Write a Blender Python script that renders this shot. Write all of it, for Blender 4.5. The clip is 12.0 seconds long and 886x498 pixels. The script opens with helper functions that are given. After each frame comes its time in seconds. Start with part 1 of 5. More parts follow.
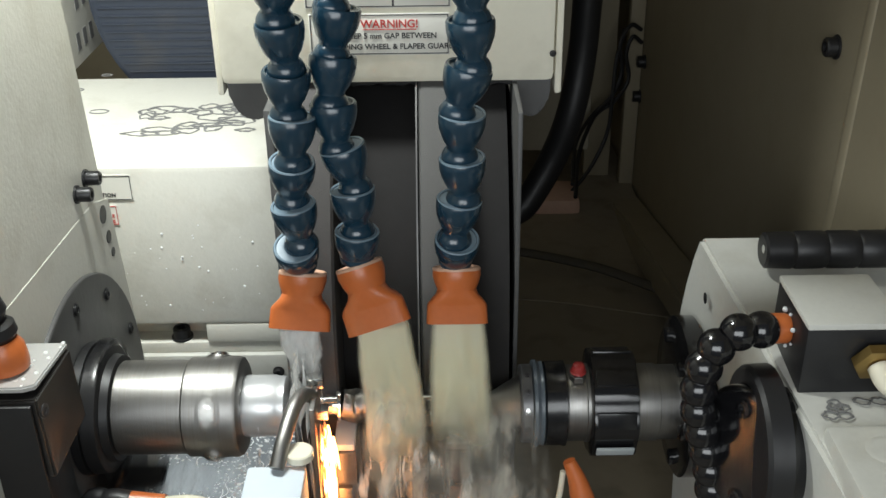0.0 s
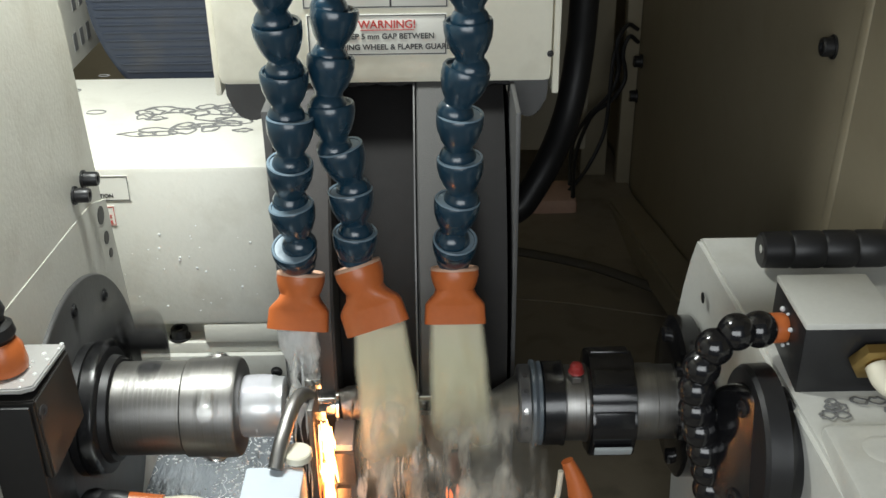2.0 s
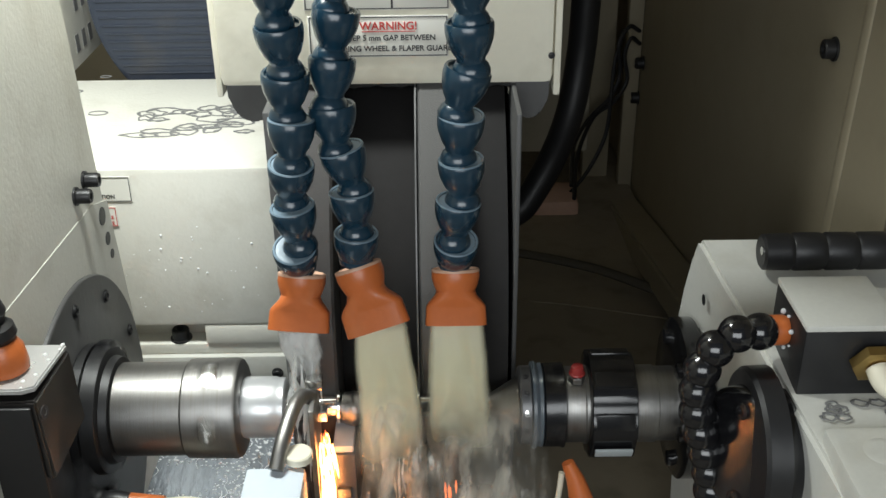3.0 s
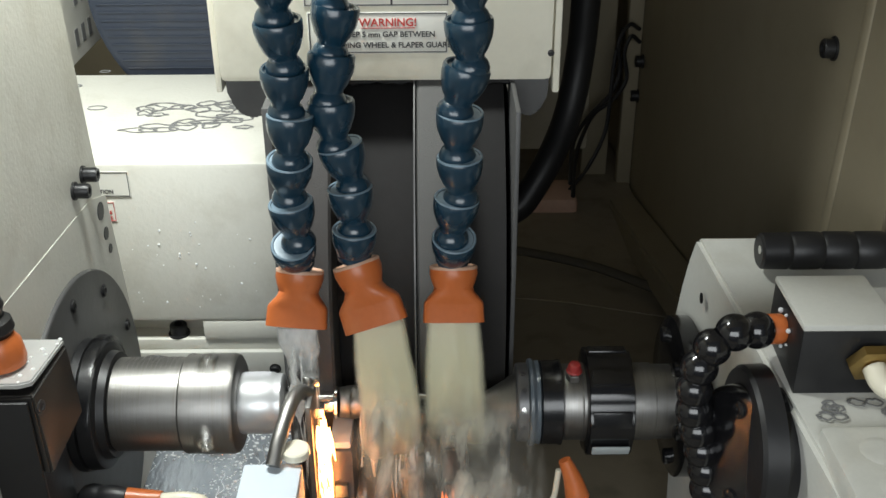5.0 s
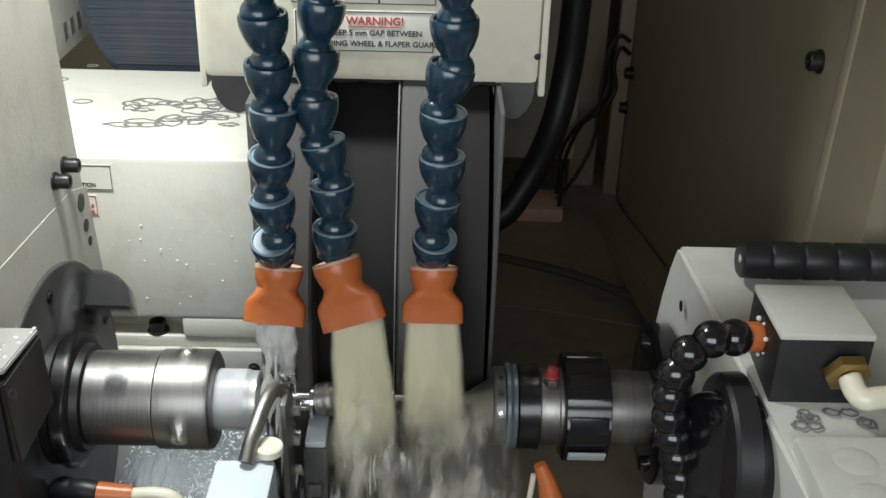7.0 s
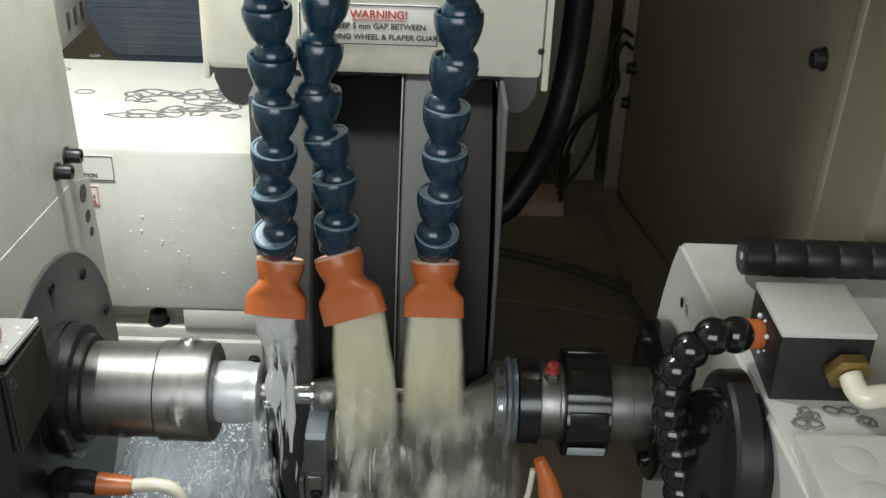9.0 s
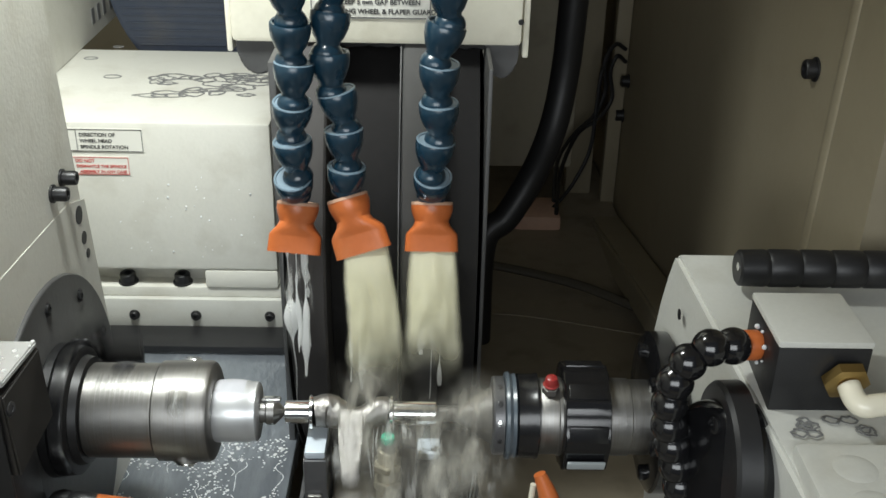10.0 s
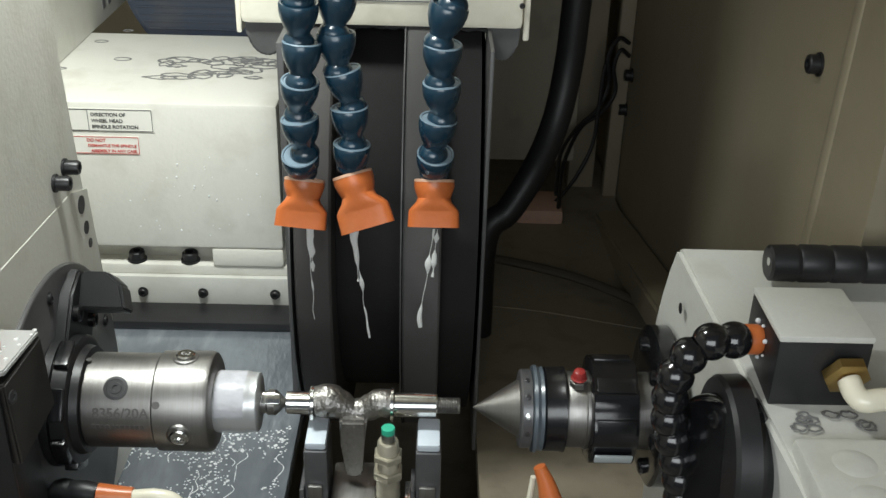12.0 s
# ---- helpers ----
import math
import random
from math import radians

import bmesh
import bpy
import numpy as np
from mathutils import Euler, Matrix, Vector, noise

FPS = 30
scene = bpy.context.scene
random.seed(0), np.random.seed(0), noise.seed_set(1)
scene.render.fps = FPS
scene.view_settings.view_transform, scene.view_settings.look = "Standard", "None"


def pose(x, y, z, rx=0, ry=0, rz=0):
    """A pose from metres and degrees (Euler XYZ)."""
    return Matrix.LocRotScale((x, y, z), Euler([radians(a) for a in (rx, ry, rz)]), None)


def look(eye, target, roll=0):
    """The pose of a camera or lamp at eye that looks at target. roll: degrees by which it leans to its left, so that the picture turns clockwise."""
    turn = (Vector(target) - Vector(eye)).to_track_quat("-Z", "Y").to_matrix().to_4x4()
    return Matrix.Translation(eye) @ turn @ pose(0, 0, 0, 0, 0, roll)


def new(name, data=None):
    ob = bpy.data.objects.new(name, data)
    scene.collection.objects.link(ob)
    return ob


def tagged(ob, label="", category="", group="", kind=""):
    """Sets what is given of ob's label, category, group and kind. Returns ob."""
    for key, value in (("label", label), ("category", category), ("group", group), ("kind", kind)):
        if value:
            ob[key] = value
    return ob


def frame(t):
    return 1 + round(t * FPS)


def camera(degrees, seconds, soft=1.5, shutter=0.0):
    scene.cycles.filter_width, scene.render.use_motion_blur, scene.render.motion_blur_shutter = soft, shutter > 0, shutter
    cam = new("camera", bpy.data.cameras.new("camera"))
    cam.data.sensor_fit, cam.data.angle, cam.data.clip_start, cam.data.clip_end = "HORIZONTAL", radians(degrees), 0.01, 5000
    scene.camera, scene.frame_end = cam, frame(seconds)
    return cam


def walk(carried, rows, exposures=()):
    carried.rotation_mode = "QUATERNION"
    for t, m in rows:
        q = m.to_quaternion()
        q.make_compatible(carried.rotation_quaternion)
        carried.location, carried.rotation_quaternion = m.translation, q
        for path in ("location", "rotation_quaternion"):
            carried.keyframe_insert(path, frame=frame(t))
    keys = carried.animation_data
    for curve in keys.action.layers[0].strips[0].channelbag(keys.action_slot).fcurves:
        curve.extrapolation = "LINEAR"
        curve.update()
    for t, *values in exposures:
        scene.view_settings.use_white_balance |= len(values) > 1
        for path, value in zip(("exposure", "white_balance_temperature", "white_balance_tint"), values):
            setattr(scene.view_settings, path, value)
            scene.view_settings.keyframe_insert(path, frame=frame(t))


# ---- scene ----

# ---------------------------------------------------------------- camera
cam = camera(46.05, 12.0, soft=1.5, shutter=0.5)
walk(cam, [
    (0.0, pose(-0.0004, -0.6398, 1.4720, 61.993, 0.643, -0.393)),
    (0.5, pose(0.0002, -0.6401, 1.4724, 61.949, 0.766, -0.335)),
    (1.0, pose(0.0001, -0.6401, 1.4729, 61.845, 0.776, -0.443)),
    (1.5, pose(-0.0007, -0.6396, 1.4731, 61.878, 0.699, -0.481)),
    (2.0, pose(-0.0013, -0.6402, 1.4729, 61.959, 0.647, -0.600)),
    (2.5, pose(-0.0005, -0.6401, 1.4725, 62.048, 0.559, -0.445)),
    (3.0, pose(-0.0007, -0.6404, 1.4731, 62.036, 0.608, -0.468)),
    (5.0, pose(-0.0002, -0.6406, 1.4732, 61.869, 0.271, -0.359)),
    (5.5, pose(0.0004, -0.6408, 1.4734, 61.962, -0.372, -0.470)),
    (6.0, pose(0.0032, -0.6411, 1.4678, 62.253, -0.725, -0.257)),
    (6.5, pose(0.0052, -0.6419, 1.4652, 62.412, -1.125, -0.093)),
    (7.0, pose(0.0052, -0.6419, 1.4659, 62.453, -1.443, -0.184)),
    (9.0, pose(0.0037, -0.6416, 1.4666, 62.064, -1.934, 0.054)),
    (9.5, pose(0.0033, -0.6421, 1.4678, 62.328, -1.730, -0.177)),
    (10.0, pose(0.0047, -0.6417, 1.4674, 62.899, -1.152, -0.490)),
    (10.5, pose(0.0047, -0.6426, 1.4662, 62.811, -1.165, -0.404)),
    (11.0, pose(0.0043, -0.6417, 1.4669, 62.521, -1.437, -0.290)),
    (11.5, pose(0.0056, -0.6422, 1.4670, 62.533, -1.425, -0.164)),
    (12.0, pose(0.0050, -0.6426, 1.4667, 62.543, -1.481, -0.188)),
], exposures=[(0.0, 0.0), (12.0, 0.0)])

# ---------------------------------------------------------------- light
world = bpy.data.worlds.new("workshop")
scene.world = world
world.use_nodes = True
world.node_tree.nodes["Background"].inputs[0].default_value = (0.8, 0.9, 1.0, 1)
world.node_tree.nodes["Background"].inputs[1].default_value = 0.10


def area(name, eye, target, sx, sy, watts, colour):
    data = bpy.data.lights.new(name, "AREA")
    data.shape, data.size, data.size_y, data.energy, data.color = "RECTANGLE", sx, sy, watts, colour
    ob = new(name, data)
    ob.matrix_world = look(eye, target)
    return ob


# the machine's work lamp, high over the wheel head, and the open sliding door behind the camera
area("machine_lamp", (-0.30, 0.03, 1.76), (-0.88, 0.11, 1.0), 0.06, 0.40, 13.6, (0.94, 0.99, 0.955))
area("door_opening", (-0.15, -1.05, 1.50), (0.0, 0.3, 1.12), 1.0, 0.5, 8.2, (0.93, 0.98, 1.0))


# ---------------------------------------------------------------- materials
def mat(name, base, rough=0.5, metal=0.0, vary=0.12, grain=120.0, bump=0.15, dirt=0.0, dirt_colour=(0.12, 0.10, 0.07),
        coat=0.0, gloss=0.5, emit=None, stretch=(1, 1, 1), blotch=9.0, island=0.0):
    m = bpy.data.materials.new(name)
    m.use_nodes = True
    nt = m.node_tree
    b = nt.nodes["Principled BSDF"]
    tc = nt.nodes.new("ShaderNodeTexCoord")
    mp = nt.nodes.new("ShaderNodeMapping")
    mp.inputs["Scale"].default_value = stretch
    nt.links.new(tc.outputs["Object"], mp.inputs["Vector"])
    big = nt.nodes.new("ShaderNodeTexNoise")
    big.inputs["Scale"].default_value, big.inputs["Detail"].default_value = blotch, 5
    fine = nt.nodes.new("ShaderNodeTexNoise")
    fine.inputs["Scale"].default_value, fine.inputs["Detail"].default_value = grain, 4
    nt.links.new(mp.outputs[0], big.inputs["Vector"])
    nt.links.new(mp.outputs[0], fine.inputs["Vector"])
    mix = nt.nodes.new("ShaderNodeMix")
    mix.data_type = "RGBA"
    mix.inputs["A"].default_value = (*[c * (1 - vary) for c in base], 1)
    mix.inputs["B"].default_value = (*[min(1, c * (1 + vary)) for c in base], 1)
    add = nt.nodes.new("ShaderNodeMath")
    add.operation = "ADD"
    half = nt.nodes.new("ShaderNodeMath")
    half.operation, half.inputs[1].default_value = "MULTIPLY", 0.5
    nt.links.new(big.outputs[0], add.inputs[0])
    nt.links.new(fine.outputs[0], add.inputs[1])
    nt.links.new(add.outputs[0], half.inputs[0])
    nt.links.new(half.outputs[0], mix.inputs["Factor"])
    out = mix.outputs["Result"]
    if dirt:
        ramp = nt.nodes.new("ShaderNodeValToRGB")
        ramp.color_ramp.elements[0].position, ramp.color_ramp.elements[1].position = 0.52, 0.74
        spot = nt.nodes.new("ShaderNodeTexNoise")
        spot.inputs["Scale"].default_value, spot.inputs["Detail"].default_value = 23.0, 9
        nt.links.new(mp.outputs[0], spot.inputs["Vector"])
        nt.links.new(spot.outputs[0], ramp.inputs[0])
        amount = nt.nodes.new("ShaderNodeMath")
        amount.operation, amount.inputs[1].default_value = "MULTIPLY", dirt
        nt.links.new(ramp.outputs[0], amount.inputs[0])
        mud = nt.nodes.new("ShaderNodeMix")
        mud.data_type = "RGBA"
        mud.inputs["B"].default_value = (*dirt_colour, 1)
        nt.links.new(amount.outputs[0], mud.inputs["Factor"])
        nt.links.new(out, mud.inputs["A"])
        out = mud.outputs["Result"]
    nt.links.new(out, b.inputs["Base Color"])
    rr = nt.nodes.new("ShaderNodeMapRange")
    rr.inputs["To Min"].default_value, rr.inputs["To Max"].default_value = max(0.03, rough - 0.10), min(1, rough + 0.10)
    nt.links.new(big.outputs[0], rr.inputs["Value"])
    nt.links.new(rr.outputs[0], b.inputs["Roughness"])
    b.inputs["Specular IOR Level"].default_value = gloss
    b.inputs["Metallic"].default_value = metal
    b.inputs["Coat Weight"].default_value = coat
    b.inputs["Coat Roughness"].default_value = 0.16
    if bump:
        bn = nt.nodes.new("ShaderNodeBump")
        bn.inputs["Strength"].default_value, bn.inputs["Distance"].default_value = bump, 0.001
        nt.links.new(fine.outputs[0], bn.inputs["Height"])
        nt.links.new(bn.outputs[0], b.inputs["Normal"])
    if emit:
        b.inputs["Emission Color"].default_value, b.inputs["Emission Strength"].default_value = (*emit[0], 1), emit[1]
    return m


CREAM = mat("cream_paint", (0.66, 0.65, 0.59), 0.40, vary=0.08, grain=260, bump=0.28, dirt=0.24, dirt_colour=(0.30, 0.26, 0.18))
GUARD_PAINT = mat("guard_paint", (0.86, 0.83, 0.70), 0.40, vary=0.06, grain=220, bump=0.2, dirt=0.22, dirt_colour=(0.32, 0.27, 0.16))
WHITE = mat("white_paint", (0.57, 0.57, 0.53), 0.32, vary=0.10, grain=320, bump=0.10, dirt=0.35, dirt_colour=(0.36, 0.34, 0.28))
WALL = mat("sheet_paint", (0.27, 0.235, 0.165), 0.5, vary=0.08, grain=150, bump=0.1, dirt=0.35, dirt_colour=(0.22, 0.19, 0.13))
FLOOR = mat("oily_steel_floor", (0.25, 0.215, 0.16), 0.45, metal=0.0, vary=0.2, grain=60, bump=0.3, dirt=0.5, dirt_colour=(0.08, 0.07, 0.05))
BLUE = mat("blue_plastic", (0.007, 0.030, 0.053), 0.28, vary=0.15, grain=300, bump=0.06, coat=0.5)
BLUE_LIP = mat("lip_highlight_blue", (0.15, 0.21, 0.26), 0.35, vary=0.3, grain=200, bump=0.1)
ORANGE = mat("orange_plastic", (0.50, 0.130, 0.034), 0.36, vary=0.18, grain=180, bump=0.2, dirt=0.5, dirt_colour=(0.52, 0.25, 0.13))
ORANGE_RIM = mat("pale_orange_rim", (0.55, 0.34, 0.24), 0.4, vary=0.2)
BLACK = mat("black_plastic", (0.008, 0.008, 0.009), 0.24, vary=0.3, bump=0.08, coat=0.25)
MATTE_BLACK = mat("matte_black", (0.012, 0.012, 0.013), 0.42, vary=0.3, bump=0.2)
RUBBER = mat("rubber", (0.012, 0.012, 0.013), 0.45, vary=0.3, grain=90, bump=0.25)
STEEL = mat("turned_steel", (0.30, 0.293, 0.282), 0.42, metal=1.0, vary=0.22, grain=60, bump=0.14, stretch=(40, 1, 1), dirt=0.5, dirt_colour=(0.25, 0.23, 0.2))
BRIGHT = mat("polished_steel", (0.72, 0.72, 0.70), 0.16, metal=1.0, vary=0.06, bump=0.04, stretch=(30, 1, 1))
NOSE = mat("foam_coated_steel", (0.58, 0.59, 0.60), 0.32, metal=0.5, vary=0.22, grain=70, bump=0.2, coat=0.3)
DARK_STEEL = mat("blued_steel", (0.10, 0.10, 0.105), 0.36, metal=0.8, vary=0.25, grain=80, bump=0.2)
TOOL = mat("tool_steel", (0.085, 0.08, 0.078), 0.30, metal=0.85, vary=0.25, grain=60, bump=0.15, dirt=0.3, dirt_colour=(0.06, 0.055, 0.05))
LIT_TOP = mat("wet_lit_steel", (0.50, 0.50, 0.49), 0.25, metal=0.35, vary=0.2, grain=50, bump=0.3, dirt=0.3)
PLATE = mat("grey_flange", (0.115, 0.115, 0.115), 0.45, metal=0.35, vary=0.18, grain=140, bump=0.2, dirt=0.3, dirt_colour=(0.06, 0.06, 0.06))
FORGED = mat("forged_steel", (0.27, 0.26, 0.245), 0.36, metal=0.95, vary=0.45, grain=330, bump=1.0, blotch=60)
WHEEL = mat("abrasive", (0.052, 0.048, 0.047), 0.75, vary=0.2, grain=900, bump=0.35, stretch=(1, 1, 1), blotch=30)
WHEEL_PALE = mat("pale_abrasive", (0.085, 0.083, 0.081), 0.75, vary=0.15, grain=900, bump=0.3)
# near-black tone carries the shade deep inside the wheel guard
INSIDE_SHADE = mat("guard_inside_shade", (0.018, 0.017, 0.017), 0.8, gloss=0.25, metal=0.0, vary=0.3, bump=0.2)
MOTOR = mat("motor_paint", (0.030, 0.038, 0.058), 0.5, vary=0.2, grain=90, bump=0.2, dirt=0.2)
WET = mat("wet_steel_cover", (0.29, 0.32, 0.36), 0.22, metal=0.6, vary=0.35, grain=70, bump=0.9, dirt=0.7, dirt_colour=(0.50, 0.54, 0.59), stretch=(2.2, 0.7, 1))
SEAL = mat("blue_grey_seal", (0.085, 0.105, 0.125), 0.3, vary=0.2, bump=0.1, coat=0.3)
RED = mat("red_cap", (0.30, 0.03, 0.028), 0.3, vary=0.15, bump=0.1, coat=0.3)
BRASS = mat("brass", (0.42, 0.29, 0.11), 0.34, metal=1.0, vary=0.2, bump=0.2, dirt=0.3)
NYLON = mat("white_nylon", (0.72, 0.68, 0.55), 0.28, vary=0.08, bump=0.05, coat=0.3)
BEIGE = mat("stained_nickel", (0.44, 0.41, 0.32), 0.4, metal=0.5, vary=0.25, grain=120, bump=0.4, dirt=0.4)
WINDOW = mat("pale_acrylic", (0.42, 0.46, 0.47), 0.15, vary=0.15, bump=0.05, coat=0.5)
GLOSS = mat("wet_black_plastic", (0.008, 0.008, 0.009), 0.15, vary=0.3, bump=0.06, coat=0.4)
RESTS = mat("worn_rest_steel", (0.13, 0.13, 0.135), 0.33, metal=0.5, vary=0.35, grain=70, bump=0.3, dirt=0.5, dirt_colour=(0.05, 0.05, 0.05))
# shadow tone of the dark band across the pan
BAND_SHADE = mat("shadow_brown", (0.075, 0.066, 0.05), 0.7, vary=0.25, bump=0.2)
BED = mat("oily_bed", (0.085, 0.075, 0.06), 0.5, vary=0.25, grain=60, bump=0.3, dirt=0.4, dirt_colour=(0.07, 0.06, 0.045))
HOUSING = mat("dull_beige_paint", (0.40, 0.37, 0.29), 0.5, vary=0.12, grain=120, bump=0.15, dirt=0.35, dirt_colour=(0.2, 0.17, 0.12))
GREEN = mat("green_cap", (0.03, 0.40, 0.25), 0.4, vary=0.1)
GAUGE = mat("pale_anodised", (0.56, 0.62, 0.68), 0.4, metal=0.1, vary=0.06, bump=0.08)
PALE_BLOCK = mat("pale_block", (0.55, 0.36, 0.27), 0.6, vary=0.2, bump=0.2)
PAPER = mat("label_white", (0.75, 0.74, 0.68), 0.45, vary=0.05, bump=0.0)
INK = mat("black_ink", (0.03, 0.03, 0.03), 0.5, vary=0.1, bump=0.0)
RED_INK = mat("red_ink", (0.50, 0.05, 0.04), 0.5, vary=0.1, bump=0.0)
STAIN = mat("wet_stain", (0.20, 0.20, 0.20), 0.5, vary=0.3, bump=0.0)
ENGRAVE = mat("engraved_mark", (0.12, 0.115, 0.11), 0.5, metal=0.4, vary=0.2, bump=0.0)
SPARK_HOT = mat("white_hot_sparks", (1.0, 0.6, 0.3), 0.5, vary=0.0, bump=0.0, emit=((1.0, 0.44, 0.14), 10.0))
SPARK_RED = mat("orange_sparks", (1.0, 0.4, 0.1), 0.5, vary=0.0, bump=0.0, emit=((1.0, 0.20, 0.06), 1.5))


def water(name, base, low, high, scale, stretch, fade=None, glow=0.4, soft=(0.34, 0.66), ripple=0.35):
    """Milky coolant that lets light through. fade: how far it thins at its sides, its head and its foot."""
    m = bpy.data.materials.new(name)
    m.use_nodes = True
    nt = m.node_tree
    b = nt.nodes["Principled BSDF"]
    out = nt.nodes["Material Output"]
    b.inputs["Base Color"].default_value = (*base, 1)
    b.inputs["Roughness"].default_value = 0.28
    b.inputs["IOR"].default_value = 1.33

    def math_node(op, x, y):
        k = nt.nodes.new("ShaderNodeMath")
        k.operation, k.use_clamp = op, True
        for i, v in enumerate((x, y)):
            if isinstance(v, (int, float)):
                k.inputs[i].default_value = v
            else:
                nt.links.new(v, k.inputs[i])
        return k.outputs[0]

    def ramp(v, end):
        r = nt.nodes.new("ShaderNodeMapRange")
        r.interpolation_type = "SMOOTHSTEP"
        r.inputs["From Min"].default_value, r.inputs["From Max"].default_value = 0.0, max(end, 1e-3)
        nt.links.new(v, r.inputs["Value"])
        return r.outputs[0]

    tc = nt.nodes.new("ShaderNodeTexCoord")
    mp = nt.nodes.new("ShaderNodeMapping")
    mp.inputs["Scale"].default_value = stretch
    n = nt.nodes.new("ShaderNodeTexNoise")
    n.inputs["Scale"].default_value, n.inputs["Detail"].default_value = scale, 5
    r = nt.nodes.new("ShaderNodeMapRange")
    r.interpolation_type = "SMOOTHSTEP"
    r.inputs["From Min"].default_value, r.inputs["From Max"].default_value = soft
    r.inputs["To Min"].default_value, r.inputs["To Max"].default_value = low, high
    bn = nt.nodes.new("ShaderNodeBump")
    bn.inputs["Strength"].default_value, bn.inputs["Distance"].default_value = ripple, 0.002
    nt.links.new(tc.outputs["Object"], mp.inputs["Vector"])
    nt.links.new(mp.outputs[0], n.inputs["Vector"])
    nt.links.new(n.outputs[0], r.inputs["Value"])
    nt.links.new(n.outputs[0], bn.inputs["Height"])
    nt.links.new(bn.outputs[0], b.inputs["Normal"])
    alpha = r.outputs[0]
    if fade:
        sep = nt.nodes.new("ShaderNodeSeparateXYZ")
        nt.links.new(tc.outputs["UV"], sep.inputs[0])
        u, v = sep.outputs[0], sep.outputs[1]
        wob = nt.nodes.new("ShaderNodeTexNoise")
        wob.inputs["Scale"].default_value = 30
        nt.links.new(tc.outputs["Object"], wob.inputs["Vector"])
        for value, end in ((u, fade[0]), (math_node("SUBTRACT", 1.0, u), fade[0]), (v, fade[1]), (math_node("SUBTRACT", 1.0, v), fade[2])):
            if end > 0:
                if end > 0.1:
                    value = math_node("SUBTRACT", value, math_node("MULTIPLY", wob.outputs[0], end * 0.4))
                alpha = math_node("MULTIPLY", alpha, ramp(value, end))
    thin = nt.nodes.new("ShaderNodeBsdfTranslucent")
    thin.inputs[0].default_value = (*base, 1)
    mix = nt.nodes.new("ShaderNodeMixShader")
    mix.inputs[0].default_value = glow
    nt.links.new(b.outputs[0], mix.inputs[1])
    nt.links.new(thin.outputs[0], mix.inputs[2])
    clear = nt.nodes.new("ShaderNodeBsdfTransparent")
    cut = nt.nodes.new("ShaderNodeMixShader")
    nt.links.new(alpha, cut.inputs[0])
    nt.links.new(clear.outputs[0], cut.inputs[1])
    nt.links.new(mix.outputs[0], cut.inputs[2])
    nt.links.new(cut.outputs[0], out.inputs["Surface"])
    return m


TORN = water("torn_water", (0.95, 0.95, 0.92), 0.0, 1.0, 34, (4.2, 4.2, 0.32), (0.36, 0.50, 0.50), 0.5, (0.43, 0.60), 0.3)
JET = water("milky_jet", (0.98, 0.95, 0.74), 0.95, 1.0, 24, (1.5, 1.5, 0.6), (0.13, 0.07, 0.55), 0.6, ripple=0.06)
BROKEN = water("broken_jet", (0.92, 0.93, 0.92), 0.40, 1.0, 32, (2.0, 2.0, 0.8), (0.10, 0.0, 0.5), 0.5)
SPRAY = water("grey_spray", (0.93, 0.90, 0.80), 0.10, 0.90, 20, (2.6, 2.6, 0.8), (0.36, 0.34, 0.25), 0.55, (0.38, 0.64), 0.10)
STRAND = water("clear_strand", (0.90, 0.91, 0.90), 1.0, 1.0, 90, (2, 2, 0.5))
THIN_FOAM = water("thin_foam", (0.66, 0.66, 0.70), 0.55, 0.95, 45, (1, 1, 1), None, 0.3, (0.30, 0.6), 0.15)
FOAM = water("white_foam", (0.88, 0.89, 0.90), 1.0, 1.0, 120, (1, 1, 1))

# ---------------------------------------------------------------- mesh helpers
ORIGIN = {}


def thing(name, at=(0, 0, 0), label="", category="", group="", kind=""):
    ob = new(name)
    ob.empty_display_size = 0.02
    ob.location = at
    ORIGIN[ob] = Vector(at)
    return tagged(ob, label, category, group, kind)


def shade(bm, angle=35):
    for f in bm.faces:
        f.smooth = True
    for e in bm.edges:
        if len(e.link_faces) == 2 and e.calc_face_angle(0) > radians(angle):
            e.smooth = False


def mesh_of(name, bm, material):
    bmesh.ops.recalc_face_normals(bm, faces=bm.faces)
    shade(bm)
    me = bpy.data.meshes.new(name)
    bm.to_mesh(me)
    bm.free()
    for m in material if isinstance(material, (list, tuple)) else [material]:
        me.materials.append(m)
    return me


def part(name, bm, material, parent, label=""):
    """Links a bmesh, drawn in the place's own metres, as one mesh under a thing or a part."""
    at = ORIGIN[parent]
    bm.transform(Matrix.Translation(-at))
    ob = new(name, mesh_of(name, bm, material))
    ob.parent = parent
    ORIGIN[ob] = at
    return tagged(ob, label)


def single(name, bm, material, at, label="", category="", group="", kind=""):
    """A thing of one mesh."""
    bm.transform(Matrix.Translation(-Vector(at)))
    ob = new(name, mesh_of(name, bm, material))
    ob.location = at
    ORIGIN[ob] = Vector(at)
    return tagged(ob, label, category, group, kind)


